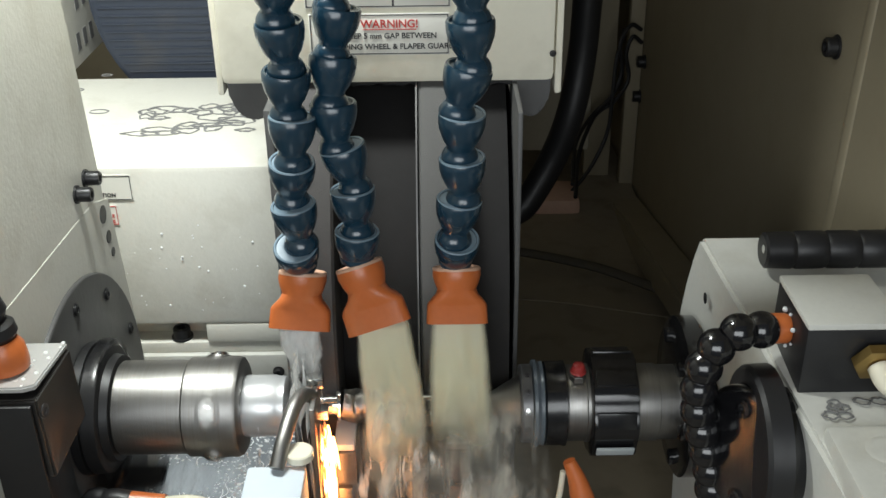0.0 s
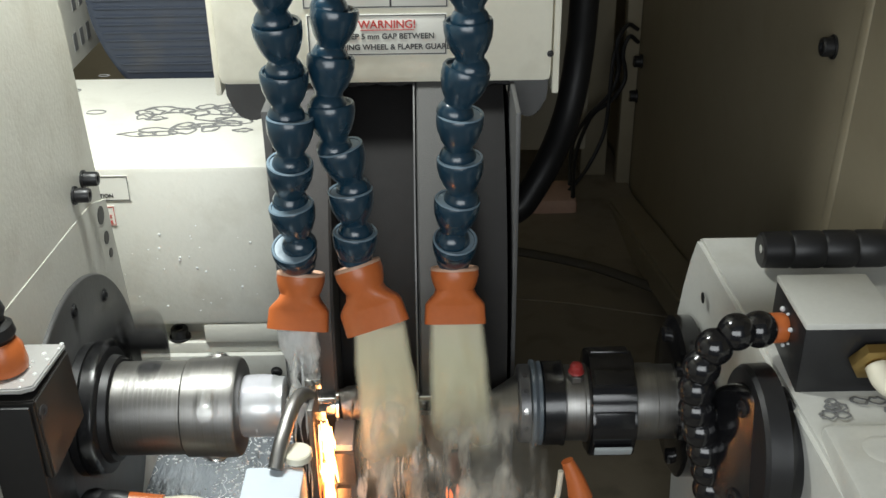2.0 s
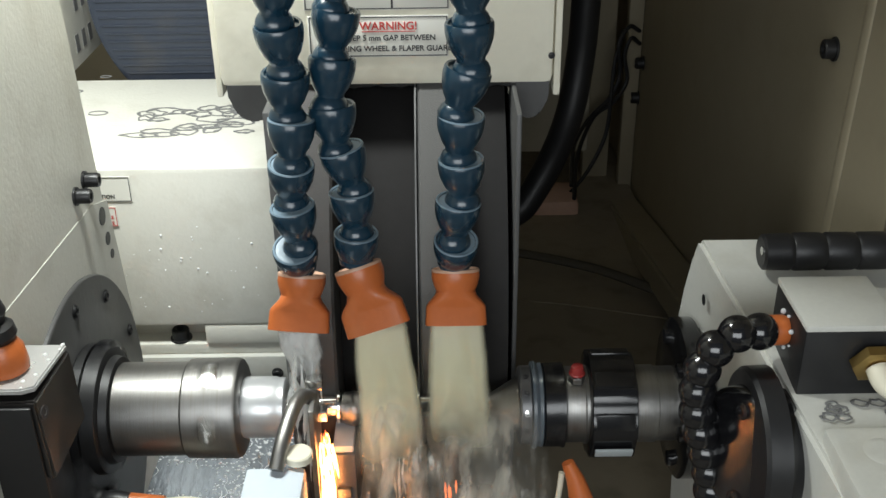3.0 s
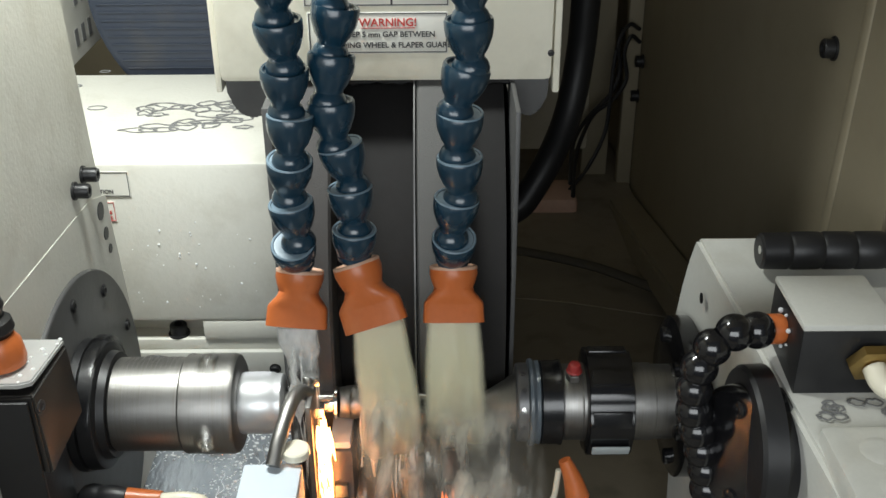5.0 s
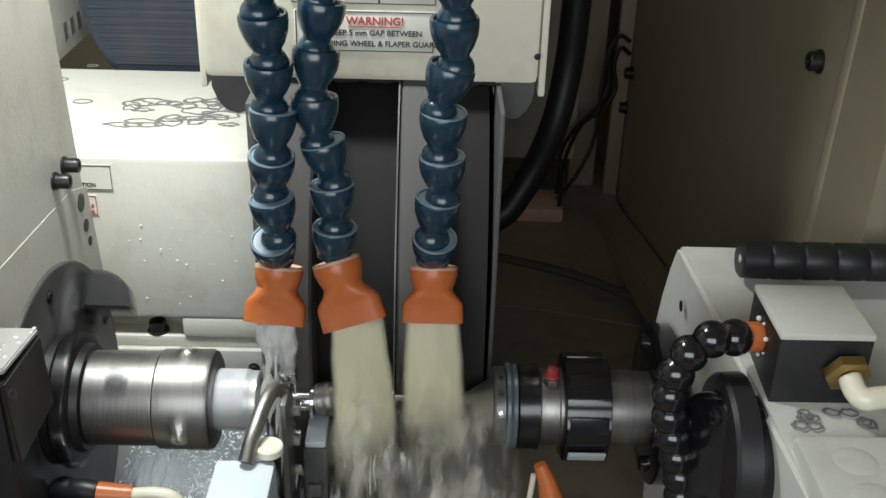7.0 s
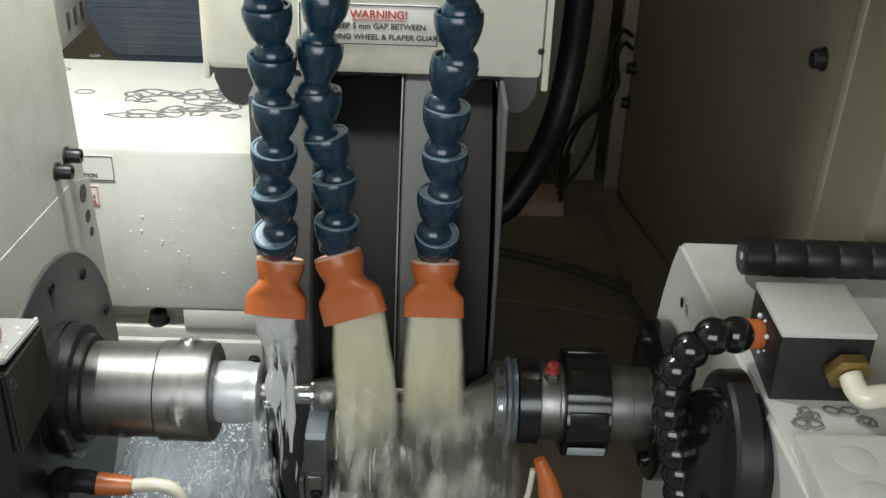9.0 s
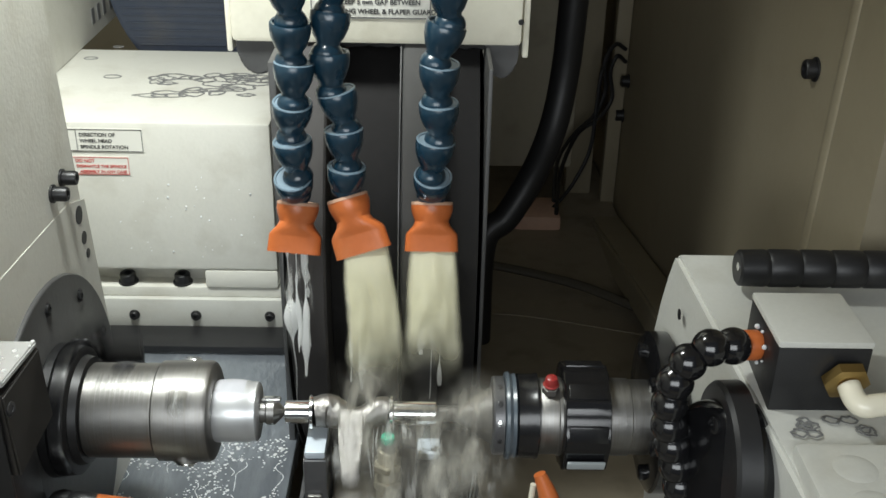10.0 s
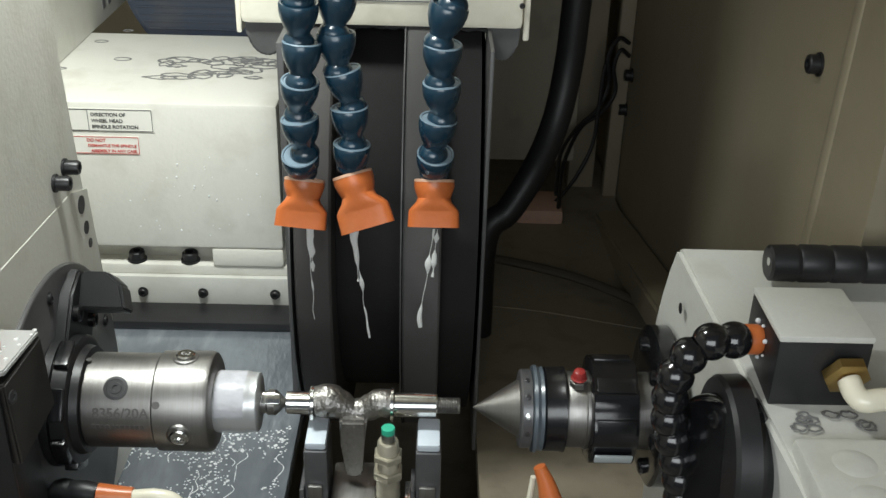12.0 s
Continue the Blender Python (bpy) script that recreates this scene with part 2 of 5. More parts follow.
def add_box(bm, x0, x1, y0, y1, z0, z1, bevel=0.0, m=None, seg=2):
    r = bmesh.ops.create_cube(bm, size=1)
    v = r["verts"]
    bmesh.ops.transform(bm, verts=v, matrix=pose((x0 + x1) / 2, (y0 + y1) / 2, (z0 + z1) / 2) @ Matrix.Diagonal((x1 - x0, y1 - y0, z1 - z0, 1)))
    if bevel:
        r = bmesh.ops.bevel(bm, geom=list({e for w in v for e in w.link_edges}), offset=bevel, segments=seg, affect="EDGES", profile=0.6)
        v = list({w for f in r["faces"] for w in f.verts} | {w for w in v if w.is_valid})
    if m:
        bmesh.ops.transform(bm, verts=v, matrix=m)
    return bm


def box(*a, **k):
    return add_box(bmesh.new(), *a, **k)


def add_lathe(bm, profile, m, n=48, wobble=0.0):
    """Turns a profile of (along, radius) about the local x axis and sets it at the pose m."""
    rings = []
    for a, r in profile:
        if r < 1e-6:
            rings.append([bm.verts.new(m @ Vector((a, 0, 0)))])
        else:
            rings.append([bm.verts.new(m @ Vector((a, r * math.cos(u) * (1 + wobble * random.uniform(-1, 1)), r * math.sin(u))))
                          for u in [2 * math.pi * i / n for i in range(n)]])
    for p, q in zip(rings, rings[1:]):
        for i in range(n):
            j = (i + 1) % n
            if len(p) == 1 and len(q) == 1:
                continue
            if len(p) == 1:
                bm.faces.new((p[0], q[j], q[i]))
            elif len(q) == 1:
                bm.faces.new((p[i], p[j], q[0]))
            else:
                bm.faces.new((p[i], p[j], q[j], q[i]))
    for ring, flip in ((rings[0], 0), (rings[-1], 1)):
        if len(ring) > 2:
            bm.faces.new(ring if flip else ring[::-1])
    return bm


def lathe(profile, m=None, n=48, wobble=0.0):
    return add_lathe(bmesh.new(), profile, m or Matrix.Identity(4), n, wobble)


def along(p, q):
    """The pose at p whose x axis points to q."""
    d = Vector(q) - Vector(p)
    return Matrix.Translation(p) @ d.to_track_quat("X", "Z").to_matrix().to_4x4()


def smooth_path(pts, n=8):
    out, p = [], [Vector(a) for a in pts]
    p = [2 * p[0] - p[1]] + p + [2 * p[-1] - p[-2]]
    for a, b, c, d in zip(p, p[1:], p[2:], p[3:]):
        for i in range(n):
            t = i / n
            out.append(0.5 * ((2 * b) + (c - a) * t + (2 * a - 5 * b + 4 * c - d) * t * t + (3 * b - a - 3 * c + d) * t ** 3))
    return out + [p[-2]]


def add_tube(bm, pts, radius, n=12, flat=1.0):
    """A tube along points; radius is a number or a function of 0..1."""
    rings, side = [], Vector((1, 0, 0))
    for i, p in enumerate(pts):
        t = (pts[min(i + 1, len(pts) - 1)] - pts[max(i - 1, 0)]).normalized()
        if abs(t.dot(side)) > 0.9:
            side = Vector((0, 1, 0))
        u = (side - t * side.dot(t)).normalized()
        w = t.cross(u)
        r = radius(i / (len(pts) - 1)) if callable(radius) else radius
        rings.append([bm.verts.new(p + u * r * math.cos(a) + w * r * flat * math.sin(a)) for a in [2 * math.pi * k / n for k in range(n)]])
    for p, q in zip(rings, rings[1:]):
        for i in range(n):
            bm.faces.new((p[i], p[(i + 1) % n], q[(i + 1) % n], q[i]))
    bm.faces.new(rings[0][::-1])
    bm.faces.new(rings[-1])
    return bm


def tube(pts, radius, n=12, flat=1.0):
    return add_tube(bmesh.new(), [Vector(p) for p in pts], radius, n, flat)


def prism(outline, m, depth, bevel=0.0):
    """An outline of local (x, y), thickened by depth along local z, at the pose m."""
    bm = bmesh.new()
    a = [bm.verts.new((x, y, 0)) for x, y in outline]
    b = [bm.verts.new((x, y, depth)) for x, y in outline]
    bm.faces.new(a[::-1])
    bm.faces.new(b)
    for i in range(len(a)):
        j = (i + 1) % len(a)
        bm.faces.new((a[i], a[j], b[j], b[i]))
    if bevel:
        bmesh.ops.bevel(bm, geom=bm.edges[:], offset=bevel, segments=2, affect="EDGES")
    bm.transform(m)
    return bm


def letters(text, height, m, material, parent, name="writing", depth=0.0004, align="LEFT"):
    data = bpy.data.curves.new(name, "FONT")
    data.body, data.size, data.extrude, data.align_x, data.offset = text, height * 1.20, depth / 2, align, height * 0.022
    tmp = new(name, data)
    me = bpy.data.meshes.new_from_object(tmp.evaluated_get(bpy.context.evaluated_depsgraph_get()))
    bpy.data.objects.remove(tmp)
    me.transform(Matrix.Translation(-ORIGIN[parent]) @ m)
    me.materials.clear()
    me.materials.append(material)
    ob = new(name, me)
    ob.parent = parent
    ORIGIN[ob] = ORIGIN[parent]
    return ob


def frame_lines(x0, x1, z0, z1, y, w=0.0007):
    bm = bmesh.new()
    for a in ((x0, x1, z0, z0 + w), (x0, x1, z1 - w, z1), (x0, x0 + w, z0 + w, z1 - w), (x1 - w, x1, z0 + w, z1 - w)):
        add_box(bm, a[0], a[1], y - 0.0003, y, a[2], a[3])
    return bm


def cap_screw(parent, at, direction, r=0.006, h=0.006, material=None, name="cap_screw", label=""):
    m = along(at, Vector(at) + Vector(direction))
    bm = lathe([(0, r * 1.25), (h * 0.15, r * 1.25), (h * 0.16, r), (h * 0.88, r), (h, r * 0.88), (h, r * 0.5), (h * 0.5, r * 0.48), (h * 0.5, 0)], m, 18)
    return part(name, bm, material or MATTE_BLACK, parent, label)


FRONT = Matrix(((1, 0, 0, 0), (0, 0, -1, 0), (0, 1, 0, 0), (0, 0, 0, 1)))  # local x, y to world x, z; faces the front


def facing(x, y, z):
    return Matrix.Translation((x, y, z)) @ FRONT


# ---------------------------------------------------------------- the enclosure
def enclosure():
    single("floor", box(-0.9, 0.9, -1.2, 1.4, 0.60, 0.64), FLOOR, (0, 0, 0.60), kind="structure")
    right = single("wall_east", box(0.32, 0.34, 0.03, 1.4, 0.60, 2.2), WALL, (0.32, 0.5, 0.6), kind="structure")
    rib = bmesh.new()
    add_box(rib, 0.296, 0.3195, 0.95, 0.975, 0.66, 1.9, 0.004)
    part("rib", rib, WALL, right)
    lip = prism([(0.2, 0.86), (1.3, 0.62), (1.3, 0.66), (0.2, 0.90)], Matrix(((0, 0, 1, 0.27), (1, 0, 0, 0), (0, 1, 0, 0), (0, 0, 0, 1))), 0.0495, 0.004)
    part("ledge", lip, WALL, right)
    # a pressed fold runs up the sheet
    fold = [(0.0, 0.0)] + [(0.008 * (1 - math.cos(a)) , 0.0022 * math.sin(a)) for a in [k * math.pi / 12 for k in range(1, 12)]] + [(0.016, 0.0)]
    bm = bmesh.new()
    low = [bm.verts.new((0.3198 - h, 0.150 - d, 0.85)) for d, h in fold]
    top = [bm.verts.new((0.3198 - h, 0.112 - d, 1.60)) for d, h in fold]
    for i in range(len(fold) - 1):
        bm.faces.new((low[i], low[i + 1], top[i + 1], top[i]))
    bm.faces.new(low[::-1])
    bm.faces.new(top)
    part("fold", bm, WALL, right)
    for y, z in ((0.93, 0.963), (0.948, 0.90)):
        cap_screw(right, (0.3195, y, z), (-1, 0, 0), 0.009, 0.012)
    cap_screw(right, (0.3195, 0.175, 1.218), (-1, 0, 0), 0.008, 0.010)
    single("wall_north", box(-0.9, 0.9, 1.4, 1.42, 0.60, 2.2), WALL, (0, 1.4, 0.6), kind="structure")
    single("wall_west", box(-0.92, -0.9, -1.2, 1.42, 0.60, 2.2), WALL, (-0.9, 0, 0.6), kind="structure")
    single("wall_east_front", box(0.9, 0.92, -1.2, 0.05, 0.60, 2.2), WALL, (0.9, 0, 0.6), kind="structure")
    single("wall_return", box(0.341, 0.92, 0.051, 0.07, 0.60, 2.2), WALL, (0.6, 0.05, 0.6), kind="structure")
    single("ceiling", box(-0.92, 0.92, -0.6, 1.42, 2.2, 2.22), WALL, (0, 0, 2.2), kind="structure")
    # bed under the work and the sloping pan on the far side of the tailstock
    single("machine_bed", box(-0.6, 0.40, -0.45, 0.10, 0.642, 0.80, 0.006), BED, (0, -0.1, 0.642), kind="structure")
    single("coolant_pan", prism([(0.11, 0.78), (1.38, 0.70), (1.38, 0.72), (0.11, 0.80)], Matrix(((0, 0, 1, 0.06), (1, 0, 0, 0), (0, 1, 0, 0), (0, 0, 0, 1))), 0.255), FLOOR,
           (0.2, 0.5, 0.7), kind="structure")
    single("pan_seam", tube(smooth_path([(0.070, 0.520, 0.783), (0.150, 0.505, 0.784), (0.240, 0.475, 0.786), (0.312, 0.45, 0.787)], 6), 0.0016, 8, 0.5), FLOOR, (0.2, 0.5, 0.783), kind="structure")
    single("way_cover", box(-0.60, -0.118, 0.02, 0.75, 0.815, 0.835, 0.003), WET, (-0.3, 0.3, 0.815), kind="structure")


def workhead():
    """The headstock casting with its round flange."""
    h = thing("workhead", (-0.4, -0.1, 0.80), "cream painted headstock casting with a grey flange", "headstock")
    outline = [(-0.55, 0.80), (0.150, 0.80), (0.145, 0.936), (0.121, 1.116), (0.119, 1.146), (0.106, 1.286), (0.098, 1.40), (-0.55, 1.40)]
    X = Matrix(((0, 0, 1, -0.612), (1, 0, 0, 0), (0, 1, 0, 0), (0, 0, 0, 1)))
    part("casting", prism(outline, X, 0.34, 0.003), CREAM, h)
    low = [(-0.5, 0.81), (0.154, 0.81), (0.149, 0.956), (0.129, 1.114), (0.094, 1.126), (-0.06, 1.136), (-0.5, 1.165)]
    part("side_plate", prism(low, Matrix(((0, 0, 1, -0.2725), (1, 0, 0, 0), (0, 1, 0, 0), (0, 0, 0, 1))), 0.0010), CREAM, h)
    part("flange", lathe([(-0.2715, 0.136), (-0.2690, 0.136), (-0.2682, 0.135), (-0.2682, 0.104), (-0.2676, 0.103), (-0.2676, 0)], pose(0, 0.004, 0.959), 72), PLATE, h, "grey round flange")
    for a in (18, 52, 86, 120, 154):
        cap_screw(h, (-0.2683, 0.004 + 0.120 * math.cos(radians(a)), 0.959 + 0.120 * math.sin(radians(a))), (1, 0, 0), 0.0045, 0.002)
    for y, z in ((0.065, 1.147), (0.088, 1.150)):
        cap_screw(h, (-0.272, y, z), (1, 0, 0), 0.0056, 0.012, name="bolt", label="black socket-head bolt")
    for y, z, r in ((0.111, 1.108, 0.0075), (0.115, 1.086, 0.0055), (0.119, 1.070, 0.004)):
        part("hole", lathe([(0, r), (0.0007, r), (0.0007, 0)], pose(-0.2716, y, z), 20), MATTE_BLACK, h)


# ---------------------------------------------------------------- the wheel head, which slides back
TRAVEL = []


def slides(ob):
    TRAVEL.append(ob)
    return ob


def wheel_head():
    h = slides(thing("grinding_carriage", (-0.32, 0.38, 0.845), "cream painted wheel carriage with warning labels", "machine carriage"))
    body = bmesh.new()
    add_box(body, -0.62, -0.158, 0.251, 0.512, 0.916, 1.088, 0.005)
    part("body", body, CREAM, h)
    add = bmesh.new()
    add_box(add, -0.240, -0.1585, 0.2515, 0.53, 0.893, 0.9158, 0.004)
    part("body_foot", add, CREAM, h)
    back = bmesh.new()
    add_box(back, -0.62, -0.2405, 0.2765, 0.53, 0.887, 0.9158, 0.002)
    part("recess", back, CREAM, h)
    part("ledge", box(-0.62, -0.140, 0.2545, 0.54, 0.880, 0.8925, 0.002), CREAM, h)
    part("base", box(-0.62, -0.136, 0.249, 0.56, 0.843, 0.8798, 0.002), WHITE, h)
    # black strip and underside paint in the shadow gap below the base
    part("shadow_strip", box(-0.62, -0.130, 0.205, 0.2485, 0.836, 0.846, 0.002), RUBBER, h)
    part("underside", box(-0.62, -0.137, 0.2486, 0.56, 0.836, 0.8428, 0.0), MATTE_BLACK, h)
    for x in (-0.329, -0.268):
        cap_screw(h, (x, 0.2650, 0.8927), (0, 0, 1), 0.0088, 0.012, name="bolt", label="black socket-head bolt")
    for x in (-0.322, -0.253, -0.170):
        cap_screw(h, (x, 0.2489, 0.8595), (0, -1, 0), 0.0048, 0.005)
    # labels on the front
    y = 0.2508
    for n, (x0, x1, z0, z1) in enumerate(((-0.405, -0.290, 1.055, 1.081), (-0.405, -0.307, 1.029, 1.050))):
        lab = part("label", box(x0, x1, y - 0.0006, y, z0, z1), PAPER, h, "white label with black print" if n == 0 else "white label with red print")
        part("border", frame_lines(x0 + 0.0008, x1 - 0.0008, z0 + 0.0008, z1 - 0.0008, y - 0.0007, 0.0006), INK if n == 0 else RED_INK, lab)
        if n == 0:
            part("border", frame_lines(-0.404, -0.3585, z0 + 0.001, z1 - 0.001, y - 0.0007, 0.0006), INK, lab)
            for i, s in enumerate(("DIRECTION OF", "WHEEL HEAD", "SPINDLE ROTATION")):
                letters(s, 0.0045, facing(-0.3555, y - 0.0009, 1.0725 - 0.0068 * i), INK, lab)
        else:
            letters("DO NOT", 0.0042, facing(-0.353, y - 0.0009, 1.0435), RED_INK, lab, align="CENTER")
            letters("DISMANTLE THE SPINDLE", 0.0038, facing(-0.3105, y - 0.0009, 1.0375), RED_INK, lab, align="RIGHT")
            letters("ASSEMBLY IN ANY CASE", 0.0038, facing(-0.3105, y - 0.0009, 1.0315), RED_INK, lab, align="RIGHT")
    # coolant beads on the front and a dried puddle on the top
    bm = bmesh.new()
    for i in range(34):
        x, z, r = random.uniform(-0.33, -0.18), random.uniform(0.93, 1.03), random.choice((0.0006, 0.0009, 0.0014))
        bmesh.ops.create_icosphere(bm, subdivisions=1, radius=r, matrix=pose(x, 0.2510, z))
    part("coolant_beads", bm, FOAM, h)["kind"] = "stuff"
    bm = bmesh.new()
    for i in range(26):
        c = Vector((random.uniform(-0.305, -0.165), random.uniform(0.335, 0.415), 1.0886))
        sx, sy = random.uniform(0.006, 0.020), random.uniform(0.004, 0.012)
        pts = [c + Vector((sx * math.cos(a) * random.uniform(0.7, 1.3), sy * math.sin(a) * random.uniform(0.6, 1.3), 0)) for a in [k * math.tau / 12 for k in range(12)]]
        add_tube(bm, smooth_path(pts + pts[:1], 4), lambda t: 0.0010 + 0.0026 * abs(noise.noise((t * 7, i, 0))), 5, 0.2)
    part("coolant_puddle", bm, STAIN, h)["kind"] = "stuff"
    bm = bmesh.new()
    for x, yy, r in ((-0.405, 0.47, 0.008), (-0.36, 0.40, 0.010), (-0.385, 0.52, 0.006), (-0.42, 0.36, 0.006)):
        pts = [Vector((x + r * math.cos(a), yy + r * 0.6 * math.sin(a), 1.0885)) for a in [k * math.tau / 12 for k in range(13)]]
        add_tube(bm, pts, 0.0012, 5, 0.3)
    part("coolant_rings", bm, STAIN, h)["kind"] = "stuff"
    # drive motor and its side panel behind
    part("motor", lathe([(0, 0.158), (0.004, 0.165), (0.35, 0.165), (0.35, 0)], along((-0.228, 0.520, 1.180), (-0.228, 1.0, 1.180)), 64), MOTOR, h, "dark blue drive motor")
    for k in range(18):
        z = 1.092 + 0.0092 * k
        w = math.sqrt(0.156 ** 2 - (z - 1.180) ** 2)
        part("fin", box(-0.228 - w, -0.228 + w, 0.5184, 0.5196, z, z + 0.0014), MOTOR, h)
    pan = part("side_panel", prism([(0.30, 1.089), (0.70, 1.089), (0.70, 1.5), (0.30, 1.5)], Matrix(((0, 0, 1, -0.43), (1, 0, 0, 0), (0, 1, 0, 0), (0, 0, 0, 1))) @ pose(0, 0, 0), 0.003), CREAM, h)
    bm = bmesh.new()
    for i, (yy, zz) in enumerate(((0.575, 1.150), (0.60, 1.150), (0.635, 1.150), (0.56, 1.105), (0.585, 1.105), (0.61, 1.105), (0.64, 1.105))):
        add_box(bm, -0.4268, -0.4262, yy, yy + 0.012, zz, zz + 0.020)
    part("print", bm, STAIN, pan)["kind"] = "stuff"
    return h


def wheel_guard():
    g = slides(thing("wheel_guard", (-0.04, 0.25, 1.2), "cream painted sheet-metal wheel guard with warning plate", "wheel guard"))
    part("front_panel", box(-0.1635, 0.085, 0.105, 0.135, 1.216, 1.62, 0.006), GUARD_PAINT, g)
    part("side_panel", box(0.0855, 0.091, 0.110, 0.40, 1.205, 1.62, 0.002), GUARD_PAINT, g)
    part("side_panel", box(-0.1690, -0.1640, 0.115, 0.5, 1.205, 1.62, 0.002), GUARD_PAINT, g)
    for x0, x1 in ((-0.1605, -0.1235), (0.054, 0.083)):
        c, w = (x0 + x1) / 2, (x1 - x0) / 2
        lobe = [(-w, 0.03), (w, 0.03), (w, 0.0)] + [(w * math.cos(a), -0.030 * math.sin(a) ** 0.8) for a in [k * math.pi / 14 for k in range(1, 14)]] + [(-w, 0.0)]
        part("flap_shell", prism([(x * 1.12, z * 1.12 if z < 0 else z) for x, z in lobe], facing(c, 0.160, 1.215), 0.0245, 0.0025), GUARD_PAINT, g, "cream rounded flap")
        # grey inner lobe paints the shade inside the cream shell
        part("flap", prism(lobe, facing(c, 0.134, 1.215), 0.022, 0.0025), PLATE, g, "rounded flap inside, its shade painted grey")
    # cheeks on both sides of the wheels
    for x0, x1, y0 in ((-0.1255, -0.1195, 0.055), (0.0540, 0.0575, 0.045)):
        part("cheek", box(x0, x1, y0, 0.50, 0.80, 1.2145, 0.001), PLATE, g)
    # black sheet added behind the wheels for the guard's shaded inside
    part("dark_backing", box(-0.119, 0.053, 0.42, 0.43, 0.80, 1.6), INSIDE_SHADE, g)
    part("roof", box(-0.168, 0.085, 0.1355, 0.5, 1.56, 1.58), GUARD_PAINT, g)
    # ragged black bead along the lower edge of the front panel
    rim = bmesh.new()
    pts = [Vector((-0.125 + 0.18 * k / 30, 0.117, 1.2135 + random.uniform(-0.001, 0.001))) for k in range(31)]
    add_tube(rim, pts, lambda t: random.uniform(0.002, 0.0036), 7)
    part("dark_rim", rim, MATTE_BLACK, g)
    y = 0.1048
    sign = part("warning_plate", box(-0.095, 0.007, y - 0.0008, y, 1.2385, 1.2695, 0.0003), PAPER, g, "white plate with red and black print")
    part("border", frame_lines(-0.0942, 0.0062, 1.2393, 1.2687, y - 0.0009), INK, sign)
    letters("WARNING!", 0.0068, facing(-0.0365, y - 0.0012, 1.2592), RED_INK, sign, align="CENTER")
    part("underline", box(-0.0560, -0.0170, y - 0.0014, y - 0.0008, 1.2575, 1.2580), RED_INK, sign)
    letters("KEEP 5 mm GAP BETWEEN", 0.0048, facing(-0.036, y - 0.0012, 1.2512), INK, sign, align="CENTER")
    letters("GRINDING WHEEL & FLAPER GUARD", 0.0048, facing(-0.037, y - 0.0012, 1.2432), INK, sign, align="CENTER")
    up = part("upper_plate", box(-0.097, 0.008, y - 0.0008, y, 1.2735, 1.33, 0.0003), PAPER, g, "white plate with ruled boxes")
    part("border", frame_lines(-0.0962, -0.0335, 1.2743, 1.3290, y - 0.0009), INK, up)
    part("border", frame_lines(-0.0335, 0.0072, 1.2743, 1.3290, y - 0.0009), INK, up)
    cap_screw(g, (0.083, 0.1045, 1.238), (0, -1, 0), 0.002, 0.002)
    cap_screw(g, (0.0912, 0.20, 1.235), (1, 0, 0), 0.006, 0.007)


WHEEL_R = 0.28
WHEEL_Y = 0.2895


def wheels():
    s = slides(thing("wheel_spindle", (-0.05, WHEEL_Y, 1.0), "dark steel spindle carrying two grinding wheels", "spindle"))
    for x0, x1, r, m, label in ((-0.1125, -0.080, WHEEL_R, WHEEL, "dark grey grinding wheel"), (-0.017, 0.017, WHEEL_R, WHEEL_PALE, "pale grey grinding wheel")):
        w = part("grinding_wheel", lathe([(x0, r - 0.06), (x0, r - 0.002), (x0 + 0.002, r), (x1 - 0.002, r), (x1, r - 0.002), (x1, r - 0.06)], pose(0, WHEEL_Y, 1.0), 160), m, s, label)
        part("core", lathe([(x0 + 0.004, 0.12), (x0 + 0.004, r - 0.0605), (x1 - 0.004, r - 0.0605), (x1 - 0.004, 0.12)], pose(0, WHEEL_Y, 1.0), 96), DARK_STEEL, w)
    part("spacer", lathe([(-0.0795, 0.238), (-0.0175, 0.238)], pose(0, WHEEL_Y, 1.0), 128), INSIDE_SHADE, s)
    part("side_disc", lathe([(0.0175, 0.262), (0.050, 0.262)], pose(0, WHEEL_Y, 1.0), 128), INSIDE_SHADE, s)
    for x in (-0.1165, -0.0190):
        part("edge_ring", lathe([(x, 0.20), (x, 0.2812), (x + 0.0012, 0.2812), (x + 0.0012, 0.20)], pose(0, WHEEL_Y, 1.0), 160), PLATE, s, "thin grey steel ring")
    part("hub", lathe([(-0.118, 0.10), (-0.113, 0.10)], pose(0, WHEEL_Y, 1.0), 48), DARK_STEEL, s)


